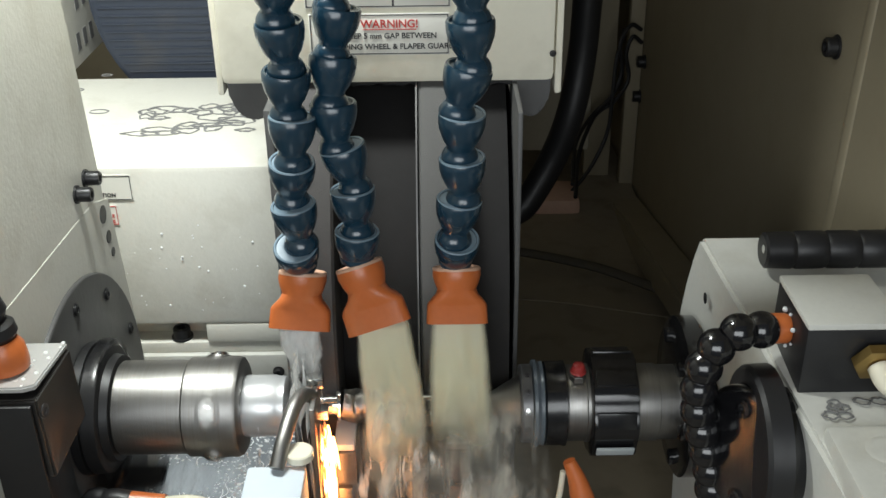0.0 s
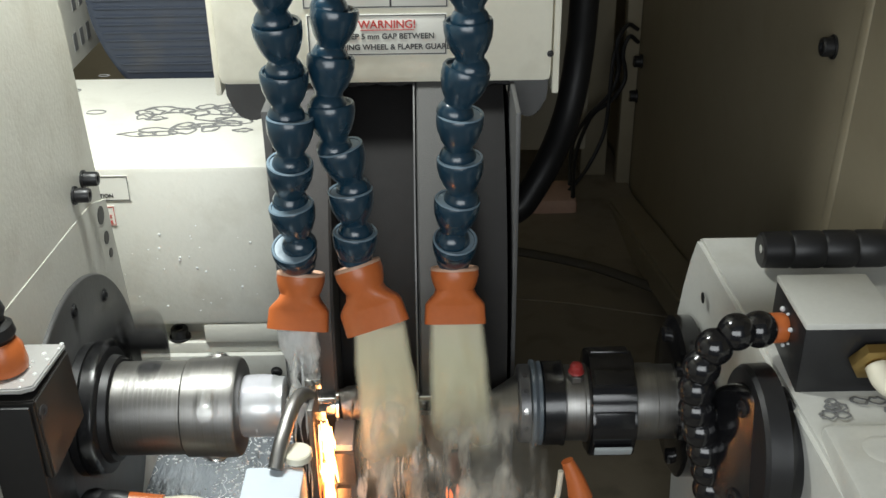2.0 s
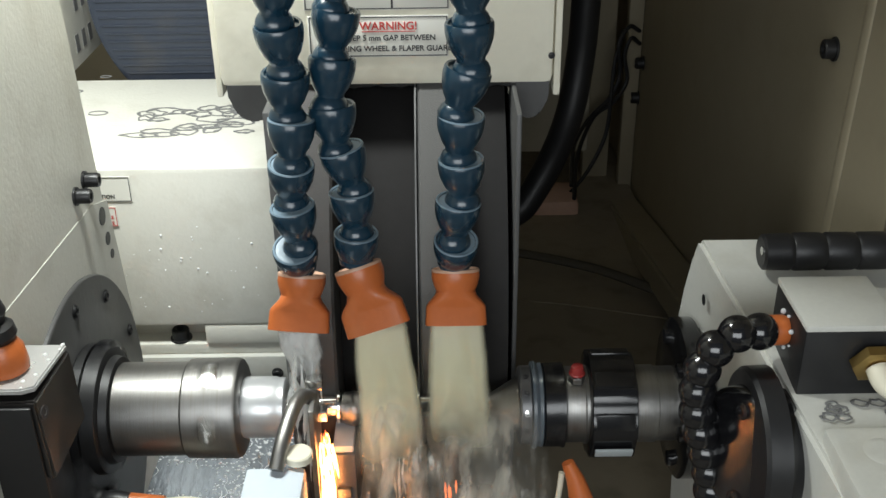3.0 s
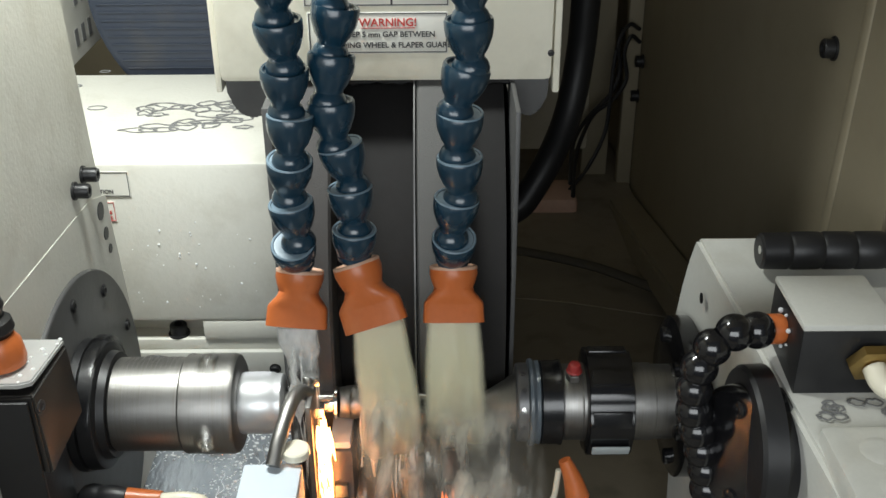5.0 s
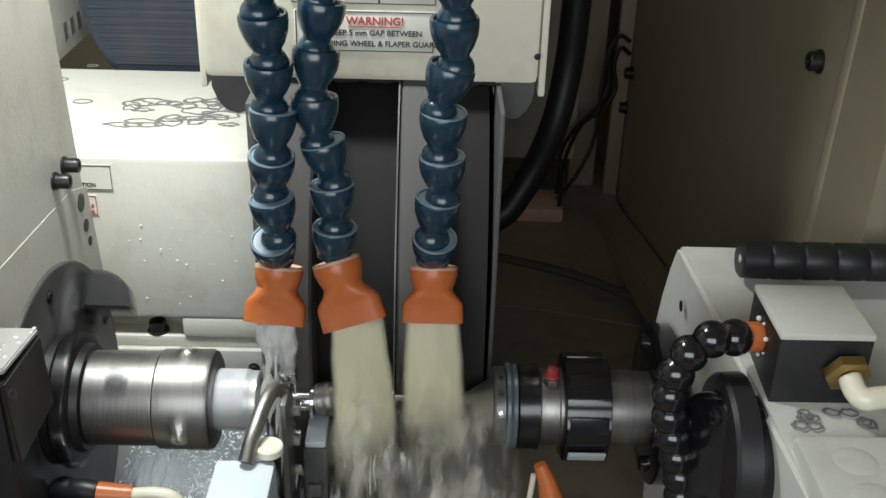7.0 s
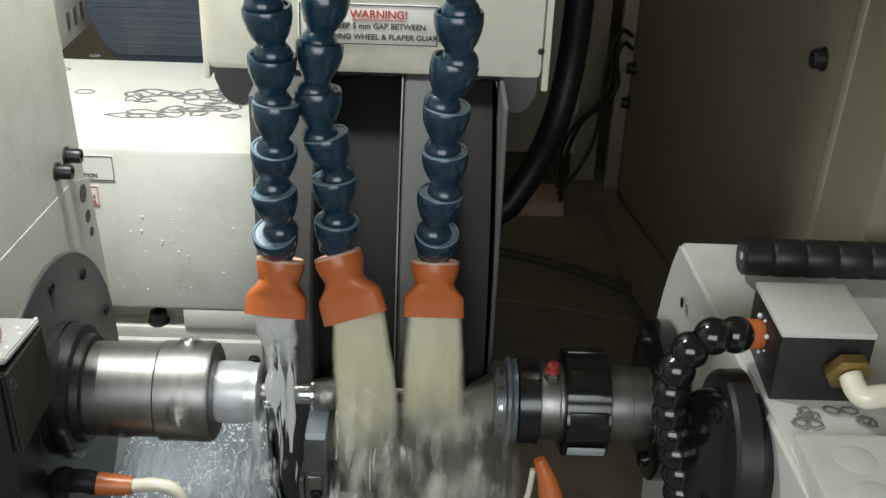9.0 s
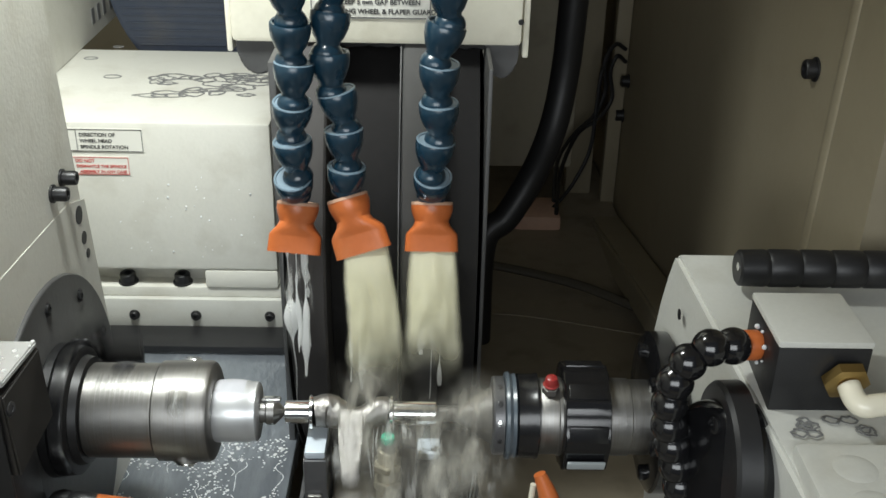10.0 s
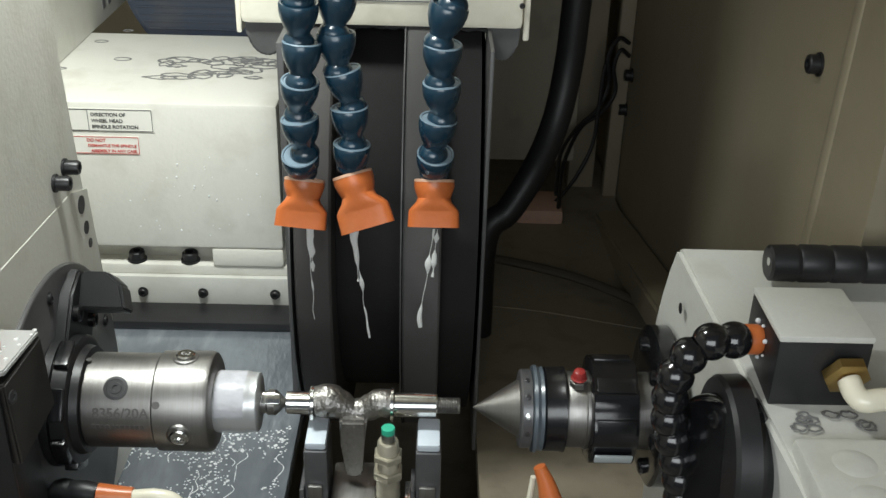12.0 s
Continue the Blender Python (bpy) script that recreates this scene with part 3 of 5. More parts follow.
def hose(points, tip, width, roll, pale=(), group="coolant hoses"):
    """A jointed hose down through points to a flat nozzle whose mouth lies at tip."""
    h = slides(thing("coolant_hose", points[0], "blue jointed coolant hose with an orange flat nozzle", "coolant hose", group))
    path = smooth_path(points, 24)
    dist = [0.0]
    for a, b in zip(path, path[1:]):
        dist.append(dist[-1] + (b - a).length)
    pitch, r = 0.0298, 0.0154
    n = round(dist[-1] / pitch)

    def at(s):
        s = max(0, min(dist[-1], s))
        k = max(i for i in range(len(dist)) if dist[i] <= s + 1e-9)
        k = min(k, len(path) - 2)
        return path[k].lerp(path[k + 1], (s - dist[k]) / max(1e-9, dist[k + 1] - dist[k]))

    for i in range(n):
        s0 = dist[-1] * i / n
        a, b = at(s0), at(s0 + pitch)
        b = a + (b - a).normalized() * pitch
        tilt = pose(0, 0, 0, 0, random.uniform(-7, 7), random.uniform(-7, 7))
        m = along(a, b) @ tilt
        p = pitch if i < n - 1 else pitch * 0.62
        # a cup with a thick rim on top, tapering to a waist above the next cup
        prof = [(-0.0005, 0.0), (-0.0005, r * 0.80), (-0.0022, r * 0.86), (-0.0026, r * 0.95), (-0.0012, r * 1.0), (0.004, r * 0.995), (0.009, r * 0.94), (0.0160, r * 0.77), (p - 0.0098, r * 0.60),
                (p - 0.0076, r * 0.59), (p - 0.0058, r * 0.69), (p - 0.0030, r * 0.77), (p - 0.0005, r * 0.79), (p + 0.002, r * 0.74), (p + 0.002, 0)]
        seg = part("segment", lathe(prof, m, 28), BLUE, h)
        # pale crescents on some cups paint in the highlights along their rims
        if i >= n - 3 or i in pale:
            part("lip", lathe([(-0.0019, r * 0.865), (-0.0027, r * 0.88), (-0.0030, r * 0.95), (-0.0021, r * 0.99), (-0.0014, r * 0.96)], m, 28), BLUE_LIP, seg, "pale lip with its rim highlight painted")
    # nozzle: round collar that flattens into a wide mouth
    r = 0.0160
    top, mouth = path[-1], Vector(tip)
    axis = (mouth - top).normalized()
    u = Vector((math.cos(radians(roll)), 0, -math.sin(radians(roll))))
    u = (u - axis * u.dot(axis)).normalized()
    w = axis.cross(u)
    L = (mouth - top).length
    bm = bmesh.new()
    rings = []
    spec = [(-0.10, 0.88, 0.88), (-0.10, 1.04, 1.04), (0.02, 1.06, 1.06), (0.16, 0.98, 0.98), (0.30, 0.86, 0.84), (0.40, 0.93, 0.76), (0.52, 1.14 * width, 0.66), (0.59, 1.26 * width, 0.58), (0.63, 1.29 * width, 0.55), (1.0, 1.33 * width, 0.40), (1.0, 1.24 * width, 0.28), (0.8, 1.15 * width, 0.26)]
    for s, ru, rw in spec:
        e = 2.0 if s < 0.4 else 3.4
        ring = []
        for k in range(32):
            a = k * math.tau / 32
            cu, cw = math.cos(a), math.sin(a)
            ring.append(bm.verts.new(top + axis * L * s + u * r * ru * math.copysign(abs(cu) ** (2 / e), cu) + w * r * rw * math.copysign(abs(cw) ** (2 / e), cw)))
        rings.append(ring)
    for p, q in zip(rings, rings[1:]):
        for k in range(32):
            bm.faces.new((p[k], p[(k + 1) % 32], q[(k + 1) % 32], q[k]))
    bm.faces.new(rings[0][::-1])
    bm.faces.new(rings[-1])
    noz = part("nozzle", bm, ORANGE, h, "orange flat nozzle")
    part("collar_rim", lathe([(-0.0005, r * 0.93), (-0.0018, r * 0.98), (-0.0012, r * 1.05), (0.0006, r * 1.065), (0.0008, r * 1.04)], along(top - axis * L * 0.10, mouth), 32), ORANGE_RIM, noz)
    return h


def hoses():
    y = -0.012
    hose([(-0.100, -0.02, 1.42), (-0.0980, -0.018, 1.315), (-0.0972, -0.016, 1.277), (-0.0945, -0.015, 1.244), (-0.0968, -0.015, 1.213), (-0.0985, -0.014, 1.185), (-0.1000, -0.012, 1.13), (-0.0985, -0.004, 1.112)], (-0.1015, -0.018, 1.079), 1.02, 2, (6,))
    hose([(-0.061, 0.012, 1.42), (-0.0635, 0.006, 1.31), (-0.0675, 0.0, 1.274), (-0.0695, -0.003, 1.25), (-0.0685, -0.004, 1.23), (-0.0620, -0.006, 1.195), (-0.0585, -0.008, 1.166), (-0.058, -0.010, 1.135), (-0.0570, -0.008, 1.119)], (-0.0445, -0.024, 1.083), 1.08, -16)
    hose([(0.018, -0.02, 1.42), (0.0185, -0.018, 1.300), (0.0183, -0.016, 1.275), (0.0155, -0.015, 1.249), (0.0122, -0.014, 1.222), (0.0138, -0.014, 1.195), (0.0108, -0.012, 1.168), (0.0095, -0.008, 1.13), (0.0095, -0.002, 1.113)], (0.0095, -0.016, 1.081), 1.02, 0, (6,))


# ---------------------------------------------------------------- the work spindle, chuck and workpiece
def on_chuck(x, r, deg):
    """A pose on the chuck's surface: local x along the axis, local z outward."""
    return Matrix.Translation((x, 0, 1.0)) @ pose(0, 0, 0, deg - 90) @ Matrix.Translation((0, 0, r))


def chuck():
    c = thing("work_chuck", (-0.2, 0, 1.0), "turned steel chuck with a black driving arm", "chuck")
    A = pose(0, 0, 1.0)
    part("driver_drum", lathe([(-0.2675, 0.049), (-0.2665, 0.050), (-0.2605, 0.050), (-0.2605, 0.045), (-0.2590, 0.045), (-0.2590, 0.049), (-0.2490, 0.048), (-0.2480, 0.046), (-0.2480, 0.041), (-0.2425, 0.0395)], A, 56), MATTE_BLACK, c, "black driver drum")
    part("body", lathe([(-0.2424, 0.0340), (-0.2410, 0.0352), (-0.1915, 0.0352), (-0.1906, 0.0342)], A, 72), STEEL, c)
    part("ring", lathe([(-0.1905, 0.0350), (-0.1898, 0.0372), (-0.1545, 0.0378), (-0.1515, 0.0365), (-0.1500, 0.034), (-0.1500, 0.012)], A, 72), STEEL, c, "steel clamping ring with screws")
    nose = part("nose", lathe([(-0.1500, 0.0225), (-0.1480, 0.0232), (-0.1262, 0.0232), (-0.1245, 0.0224), (-0.1190, 0.0222), (-0.1180, 0.0210), (-0.1172, 0.012), (-0.1172, 0.0)], A, 64), NOSE, c, "pale steel nose")
    # a cap of coolant foam clings to the nose, with a torn edge
    bm = bmesh.new()
    rings = []
    for i in range(15):
        ring = []
        for k in range(41):
            a = radians(60 + 115 * k / 40)
            edge = 0.0012 * noise.noise((k * 0.35, i * 0.1, 3)) * (1 if i in (0, 14) else 0.4)
            x = -0.1487 + 0.0215 * i / 14 + edge
            r = 0.0233 + 0.0007 * math.sin(math.pi * i / 14) * math.sin(math.pi * k / 40) + 0.0002 * noise.noise((i * 0.6, k * 0.5, 1))
            a += 0.05 * noise.noise((i * 0.5, k * 0.1, 7))
            ring.append(bm.verts.new((x, r * math.cos(a), 1.0 + r * math.sin(a))))
        rings.append(ring)
    for p, q in zip(rings, rings[1:]):
        for k in range(40):
            bm.faces.new((p[k], p[k + 1], q[k + 1], q[k]))
    part("foam", bm, THIN_FOAM, nose, "white coolant foam")
    part("driver_jaw", lathe([(-0.1171, 0.0085), (-0.1130, 0.0085), (-0.1118, 0.0098), (-0.1065, 0.0098), (-0.1050, 0.0085), (-0.1005, 0.0040), (-0.0990, 0.002)], A, 24), STEEL, c)
    part("driver_pin", box(-0.1160, -0.1020, -0.0040, 0.0040, 0.0080, 0.0112, 0.0010, m=Matrix.Translation((0, 0, 1.0)) @ pose(0, 0, 0, 40)), BRIGHT, c)
    for deg in (87, 186, 285, 350):
        m = on_chuck(-0.171, 0.0355, deg) @ pose(0, 0, 0, 0, -90, 0)
        boss = part("boss", lathe([(0, 0.0098), (0.0026, 0.0092), (0.0030, 0.0084), (0.0022, 0.0080), (0.0022, 0)], m, 28), STEEL, c)
        part("screw", lathe([(0.0020, 0.0068), (0.0046, 0.0068), (0.0054, 0.0058), (0.0054, 0.0036), (0.0030, 0.0034), (0.0030, 0)], m, 22), BRIGHT, boss)
    m = on_chuck(-0.217, 0.0346, 131) @ pose(0, 0, 0, 0, -90, 0)
    part("emblem", lathe([(0, 0.0088), (0.0010, 0.0088), (0.0012, 0.0066), (0.0008, 0.0064), (0.0008, 0.0044), (0.0014, 0.0042), (0.0014, 0.002), (0.0008, 0.0018), (0.0008, 0)], m, 28), DARK_STEEL, c, "dark round mark")
    for x, deg, r in ((-0.187, 150, 0.0028), (-0.2405, 95, 0.002)):
        m = on_chuck(x, 0.0372, deg) @ pose(0, 0, 0, 0, -90, 0)
        part("hole", lathe([(0, r), (0.0005, r), (0.0005, 0)], m, 16), ENGRAVE, c)
    letters("8356/20A", 0.0085, on_chuck(-0.2145, 0.0353, 161) @ pose(-0.0185, -0.003, 0), ENGRAVE, c, depth=0.0003)
    bm = bmesh.new()
    for k in range(11):
        add_box(bm, -0.234 + 0.0035 * k, -0.2315 + 0.0035 * k, -0.0016, 0.0016, 0, 0.0003, m=Matrix.Translation((0, 0, 0)))
    bm.transform(Matrix.Translation((0, 0, 1.0)) @ pose(0, 0, 0, 178 - 90) @ Matrix.Translation((0, 0, 0.0352)))
    part("stamp", bm, ENGRAVE, c)
    for deg in (105, 150, 195, 240):
        part("drum_lug", box(-0.2590, -0.2485, -0.012, 0.012, 0.044, 0.0520, 0.002, m=Matrix.Translation((0, 0, 1.0)) @ pose(0, 0, 0, deg - 90)), BLACK, c)
    # the dog: a bent black arm that stands off the drum
    D = Matrix.Translation((0, 0, 1.0)) @ pose(0, 0, 0, 52 - 90)
    arm = prism([(-0.030, 0.03), (0.030, 0.03), (0.027, 0.075), (0.014, 0.096), (-0.014, 0.096), (-0.027, 0.075)], Matrix.Translation((-0.2662, 0, 0)) @ D @ Matrix(((0, 0, 1, 0), (1, 0, 0, 0), (0, 1, 0, 0), (0, 0, 0, 1))), 0.010, 0.002)
    dog = part("dog", arm, MATTE_BLACK, c, "black driving arm")
    foot = prism([(-0.2561, 0.066), (-0.2561, 0.095), (-0.236, 0.095), (-0.2255, 0.086), (-0.2205, 0.066)], D @ Matrix(((1, 0, 0, 0), (0, 0, -1, 0.013), (0, 1, 0, 0), (0, 0, 0, 1))), 0.026, 0.002)
    part("dog_finger", foot, MATTE_BLACK, dog)
    for dx in (-0.018, 0.018):
        part("dog_screw", lathe([(0, 0.0062), (0.004, 0.0062), (0.005, 0.0050), (0.005, 0.003), (0.002, 0.003), (0.002, 0)], D @ Matrix.Translation((-0.2561, dx, 0.062)), 18), BLACK, dog)
    return c


def workpiece():
    w = thing("crank_workpiece", (-0.03, 0, 1.0), "forged steel crank blank with ground journals", "workpiece")
    A = pose(0, 0, 1.0)
    part("journal", lathe([(-0.0985, 0.0), (-0.0985, 0.0080), (-0.0978, 0.0086), (-0.0805, 0.0086)], A, 36), BRIGHT, w)
    part("collar", lathe([(-0.0803, 0.0125), (-0.0795, 0.0132), (-0.0775, 0.0132), (-0.0770, 0.0110)], A, 36), BRIGHT, w)
    part("collar", lathe([(-0.0205, 0.0105), (-0.0200, 0.0128), (-0.0180, 0.0128), (-0.0172, 0.0105)], A, 36), BRIGHT, w)
    part("journal", lathe([(-0.0170, 0.0090), (0.0138, 0.0090), (0.0150, 0.0080)], A, 36), BRIGHT, w)
    thread = [(0.0152, 0.0062)]
    for k in range(12):
        thread += [(0.0158 + 0.00125 * k, 0.0056), (0.0164 + 0.00125 * k, 0.0064)]
    part("thread", lathe(thread + [(0.0318, 0.0058), (0.0322, 0.0048), (0.0322, 0.0)], A, 24), STEEL, w)
    bm = bmesh.new()
    pts = [Vector((-0.0772, 0, 1.0)), Vector((-0.067, 0.001, 1.0015)), Vector((-0.058, 0, 0.9985)), Vector((-0.048, -0.001, 0.9945)), Vector((-0.038, 0, 0.9965)), Vector((-0.028, 0, 1.0015)), Vector((-0.0202, 0, 1.0))]
    rad = [0.0112, 0.0130, 0.0108, 0.0088, 0.0094, 0.0108, 0.0104]
    path = smooth_path(pts, 5)
    add_tube(bm, path, lambda t: float(np.interp(t, np.linspace(0, 1, 7), rad)), 28)
    for v in bm.verts:
        v.co += Vector((0, 1, 1)) * (0.0011 * noise.noise(v.co * 240) + 0.0005 * noise.noise(v.co * 600))
    part("web", bm, FORGED, w, "rough forged web")
    lever = [(-0.0105, 0.006), (0.0105, 0.006), (0.0085, -0.014), (0.0068, -0.034), (0.0068, -0.044), (0.004, -0.047), (-0.004, -0.047), (-0.0068, -0.044), (-0.0068, -0.034), (-0.0095, -0.014)]
    part("lever", prism(lever, facing(-0.0475, -0.004, 0.990), 0.013, 0.0025), FORGED, w, "rough forged lever")
    return w


# ---------------------------------------------------------------- tailstock
def quill():
    q = thing("tailstock_quill", (0.12, 0, 1.0), "steel tailstock quill with a conical centre and black clamp ring", "quill")
    A = pose(0, 0, 0.999)
    part("centre", lathe([(0.0418, 0.0004), (0.0425, 0.0010), (0.050, 0.0058), (0.0765, 0.0222), (0.0765, 0.0)], A, 64), STEEL, q, "turned conical centre")
    part("front_ring", lathe([(0.0755, 0.0250), (0.0762, 0.0285), (0.0775, 0.0295), (0.0845, 0.0295), (0.0850, 0.0280)], A, 64), RESTS, q, "dark steel ring with small holes")
    for a in (100, 128, 156, 184):
        cap_screw(q, (0.0808, 0.0293 * math.cos(radians(a)), 0.999 + 0.0293 * math.sin(radians(a))), (0, math.cos(radians(a)), math.sin(radians(a))), 0.0020, 0.0008, BRIGHT if a == 156 else DARK_STEEL)
    part("lip_seal", lathe([(0.0851, 0.0300), (0.0858, 0.0325), (0.0880, 0.0330), (0.0905, 0.0310), (0.0930, 0.0318), (0.0940, 0.0300)], A, 64), SEAL, q)
    part("black_sleeve", lathe([(0.0941, 0.0300), (0.0948, 0.0315), (0.1065, 0.0315), (0.1078, 0.0322), (0.1095, 0.0322), (0.1100, 0.030)], A, 64), BLACK, q)
    part("nut", lathe([(0.1101, 0.0280), (0.1110, 0.0285), (0.1240, 0.0285), (0.1248, 0.0295), (0.1270, 0.0295)], A, 64), STEEL, q, "stained steel nut")
    part("nipple", lathe([(0.005, 0.0052), (0.0062, 0.0060), (0.0072, 0.0050), (0.0105, 0.0049), (0.0125, 0.0040), (0.0135, 0.002), (0.0137, 0)], along((0.1180, -0.008, 1.0275), (0.1180, -0.012, 1.06)), 20), RED, q, "red grease nipple cap")
    part("nipple_base", lathe([(0, 0.0062), (0.0045, 0.0062), (0.005, 0.0055)], along((0.1180, -0.008, 1.0265), (0.1180, -0.012, 1.06)), 6), STEEL, q)
    bm = bmesh.new()
    rings = []
    for x in (0.1272, 0.1280, 0.1597, 0.1605):
        d = 0.0015 if x in (0.1272, 0.1605) else 0
        rings.append([bm.verts.new((x, (0.0405 - d) * math.cos(a) * (0.955 if k % 8 in (2, 3, 4, 5) else 1), 1.0 + (0.0405 - d) * math.sin(a) * (0.955 if k % 8 in (2, 3, 4, 5) else 1))) for k, a in enumerate([j * math.tau / 64 for j in range(64)])])
    for p, r in zip(rings, rings[1:]):
        for k in range(64):
            bm.faces.new((p[k], p[(k + 1) % 64], r[(k + 1) % 64], r[k]))
    bm.faces.new(rings[0][::-1])
    bm.faces.new(rings[-1])
    ring = part("clamp_ring", bm, GLOSS, q, "black notched clamp ring")
    for deg in (30, 75, 120, 165, 210):
        part("notch_land", box(0.1300, 0.1578, -0.0062, 0.0062, 0.0392, 0.0412, 0.0008, m=Matrix.Translation((0, 0, 1)) @ pose(0, 0, 0, deg - 90)), BLACK, ring)
    part("sleeve", lathe([(0.1606, 0.0280), (0.1612, 0.0290), (0.1775, 0.0290), (0.1780, 0.028), (0.230, 0.028)], A, 64), STEEL, q, "turned steel sleeve")
    part("sight_window", box(0.1300, 0.1578, -0.0045, 0.0045, 0.0405, 0.0428, 0.001, m=Matrix.Translation((0, 0, 1)) @ pose(0, 0, 0, 205 - 90)), WINDOW, q, "pale sight window")
    return q


def tailstock():
    t = thing("tailstock", (0.29, -0.1, 0.80), "white painted tailstock casting with black flanges", "tailstock")
    outline = [(-0.42, 0.80), (0.020, 0.80), (0.040, 0.95), (0.056, 1.002), (0.070, 1.036), (0.058, 1.066), (0.046, 1.095), (0.036, 1.120), (-0.42, 1.120)]
    X = Matrix(((0, 0, 1, 0.188), (1, 0, 0, 0), (0, 1, 0, 0), (0, 0, 0, 1)))
    body = prism(outline, X, 0.30, 0.003)
    for v in body.verts:
        v.co.x += max(0.0, 0.02 - v.co.y) * 0.11
        if v.co.z > 1.08:
            v.co.z -= max(0.0, 0.02 - v.co.y) * 0.12
    part("casting", body, WHITE, t)
    cov = part("cover", box(0.2145, 0.488, -0.42, -0.166, 1.070, 1.1045, 0.005), WHITE, t)
    for k in range(5):
        for j in range(3):
            part("dome", lathe([(0, 0.0130), (0.0003, 0.0122), (0.0009, 0.008), (0.0011, 0)], along((0.242 + 0.030 * k, -0.190 - 0.030 * j, 1.1042), (0.242 + 0.030 * k, -0.190 - 0.030 * j, 1.2)), 24), WHITE, cov)
    part("hole", lathe([(0, 0.004), (0.0006, 0.004), (0.0006, 0)], along((0.1879, 0.002, 1.088), (0.0, 0.002, 1.088)), 16), MATTE_BLACK, t)
    f = part("quill_flange", lathe([(0.1725, 0.030), (0.1725, 0.057), (0.1745, 0.061), (0.1878, 0.061)], pose(0, 0.006, 1.0), 64), GLOSS, t, "glossy black flange")
    for a in (60, 120, 180, 240, 300):
        part("screw", lathe([(0, 0.006), (0.004, 0.006), (0.005, 0.004), (0.005, 0)], along((0.1726, 0.006 + 0.046 * math.cos(radians(a)), 1.0 + 0.046 * math.sin(radians(a))), (0.0, 0.006 + 0.046 * math.cos(radians(a)), 1.0 + 0.046 * math.sin(radians(a)))), 18), GLOSS, f)
    FY, FZ = -0.137, 1.060
    T = pose(0.1800, FY, FZ, 0, 6, 24)
    g = part("front_flange", lathe([(0, 0.0), (0, 0.0385), (0.0020, 0.0410), (0.0050, 0.0420), (0.0300, 0.0420)], T, 64), GLOSS, t, "glossy black flange")
    for a in (20, 80, 140, 200, 260):
        m = T @ Matrix.Translation((-0.0002, 0.030 * math.cos(radians(a)), 0.030 * math.sin(radians(a)))) @ pose(0, 0, 0, 0, 0, 180)
        part("screw", lathe([(0, 0.0060), (0.0014, 0.0056), (0.0020, 0.0040), (0.0020, 0.0024), (0.0004, 0.0022), (0.0004, 0)], m, 20), GLOSS, g)
    part("gasket", lathe([(0.1850, 0.0), (0.1850, 0.0465), (0.1875, 0.0485), (0.2000, 0.0490)], pose(0, FY + 0.008, FZ + 0.002), 64), MATTE_BLACK, t, "matte black hub")
    bm = bmesh.new()
    for i in range(14):
        yy = random.choice((random.uniform(-0.158, -0.140), random.uniform(-0.158, -0.140), random.uniform(-0.05, -0.03)))
        c = Vector((random.uniform(0.222, 0.285), yy, 1.1203 - (0.02 - yy) * 0.12))
        pts = [c + Vector((0.0045 * math.cos(a) * random.uniform(0.7, 1.3), 0.004 * math.sin(a) * random.uniform(0.6, 1.2), 0)) for a in [k * math.tau / 12 for k in range(12)]]
        add_tube(bm, smooth_path(pts + pts[:1], 4), lambda t: 0.0007 + 0.0007 * abs(noise.noise((t * 9, i, 0))), 5, 0.3)
    part("coolant_puddle", bm, STAIN, t)["kind"] = "stuff"
    return t


def manifold():
    m = thing("coolant_manifold", (0.241, -0.10, 1.12), "black valve block with a cream lid and fittings", "valve block")
    part("body", box(0.2110, 0.2660, -0.131, -0.073, 1.1000, 1.1445, 0.001), MATTE_BLACK, m)
    part("lid", box(0.2105, 0.2665, -0.1315, -0.0725, 1.1446, 1.1490, 0.0015), WHITE, m, "cream painted lid")
    part("orange_fitting", lathe([(0, 0.0085), (0.002, 0.0095), (0.010, 0.0095), (0.012, 0.0085), (0.016, 0.0080)], along((0.2108, -0.100, 1.127), (0.1, -0.108, 1.130)), 28), ORANGE, m, "orange hose fitting")
    hexn = lathe([(0, 0.0125), (0.001, 0.0140), (0.007, 0.0140), (0.008, 0.0120), (0.008, 0)], along((0.2520, -0.1312, 1.1265), (0.2545, -0.2, 1.103)), 6)
    part("brass_nut", hexn, BRASS, m, "brass hex nut")
    part("elbow", tube(smooth_path([(0.2525, -0.139, 1.1245), (0.254, -0.147, 1.1205), (0.2585, -0.152, 1.119), (0.272, -0.151, 1.120), (0.33, -0.149, 1.122)], 6), 0.0068, 18), NYLON, m, "white nylon elbow")
    # foam squeezed out round the orange fitting
    for k in range(9):
        a, r = k * 0.9, random.uniform(0.0009, 0.0022)
        p = (0.2100, -0.100 + 0.0115 * math.cos(a), 1.127 + 0.0115 * math.sin(a))
        part("foam_blob", lathe([(-r, 0), (-0.7 * r, 0.7 * r), (0, r), (0.7 * r, 0.7 * r), (r, 0)], along(p, (0, p[1], p[2])) @ pose(0, 0, 0, 0, 0, random.uniform(0, 90)), 10), FOAM, m)
    return m


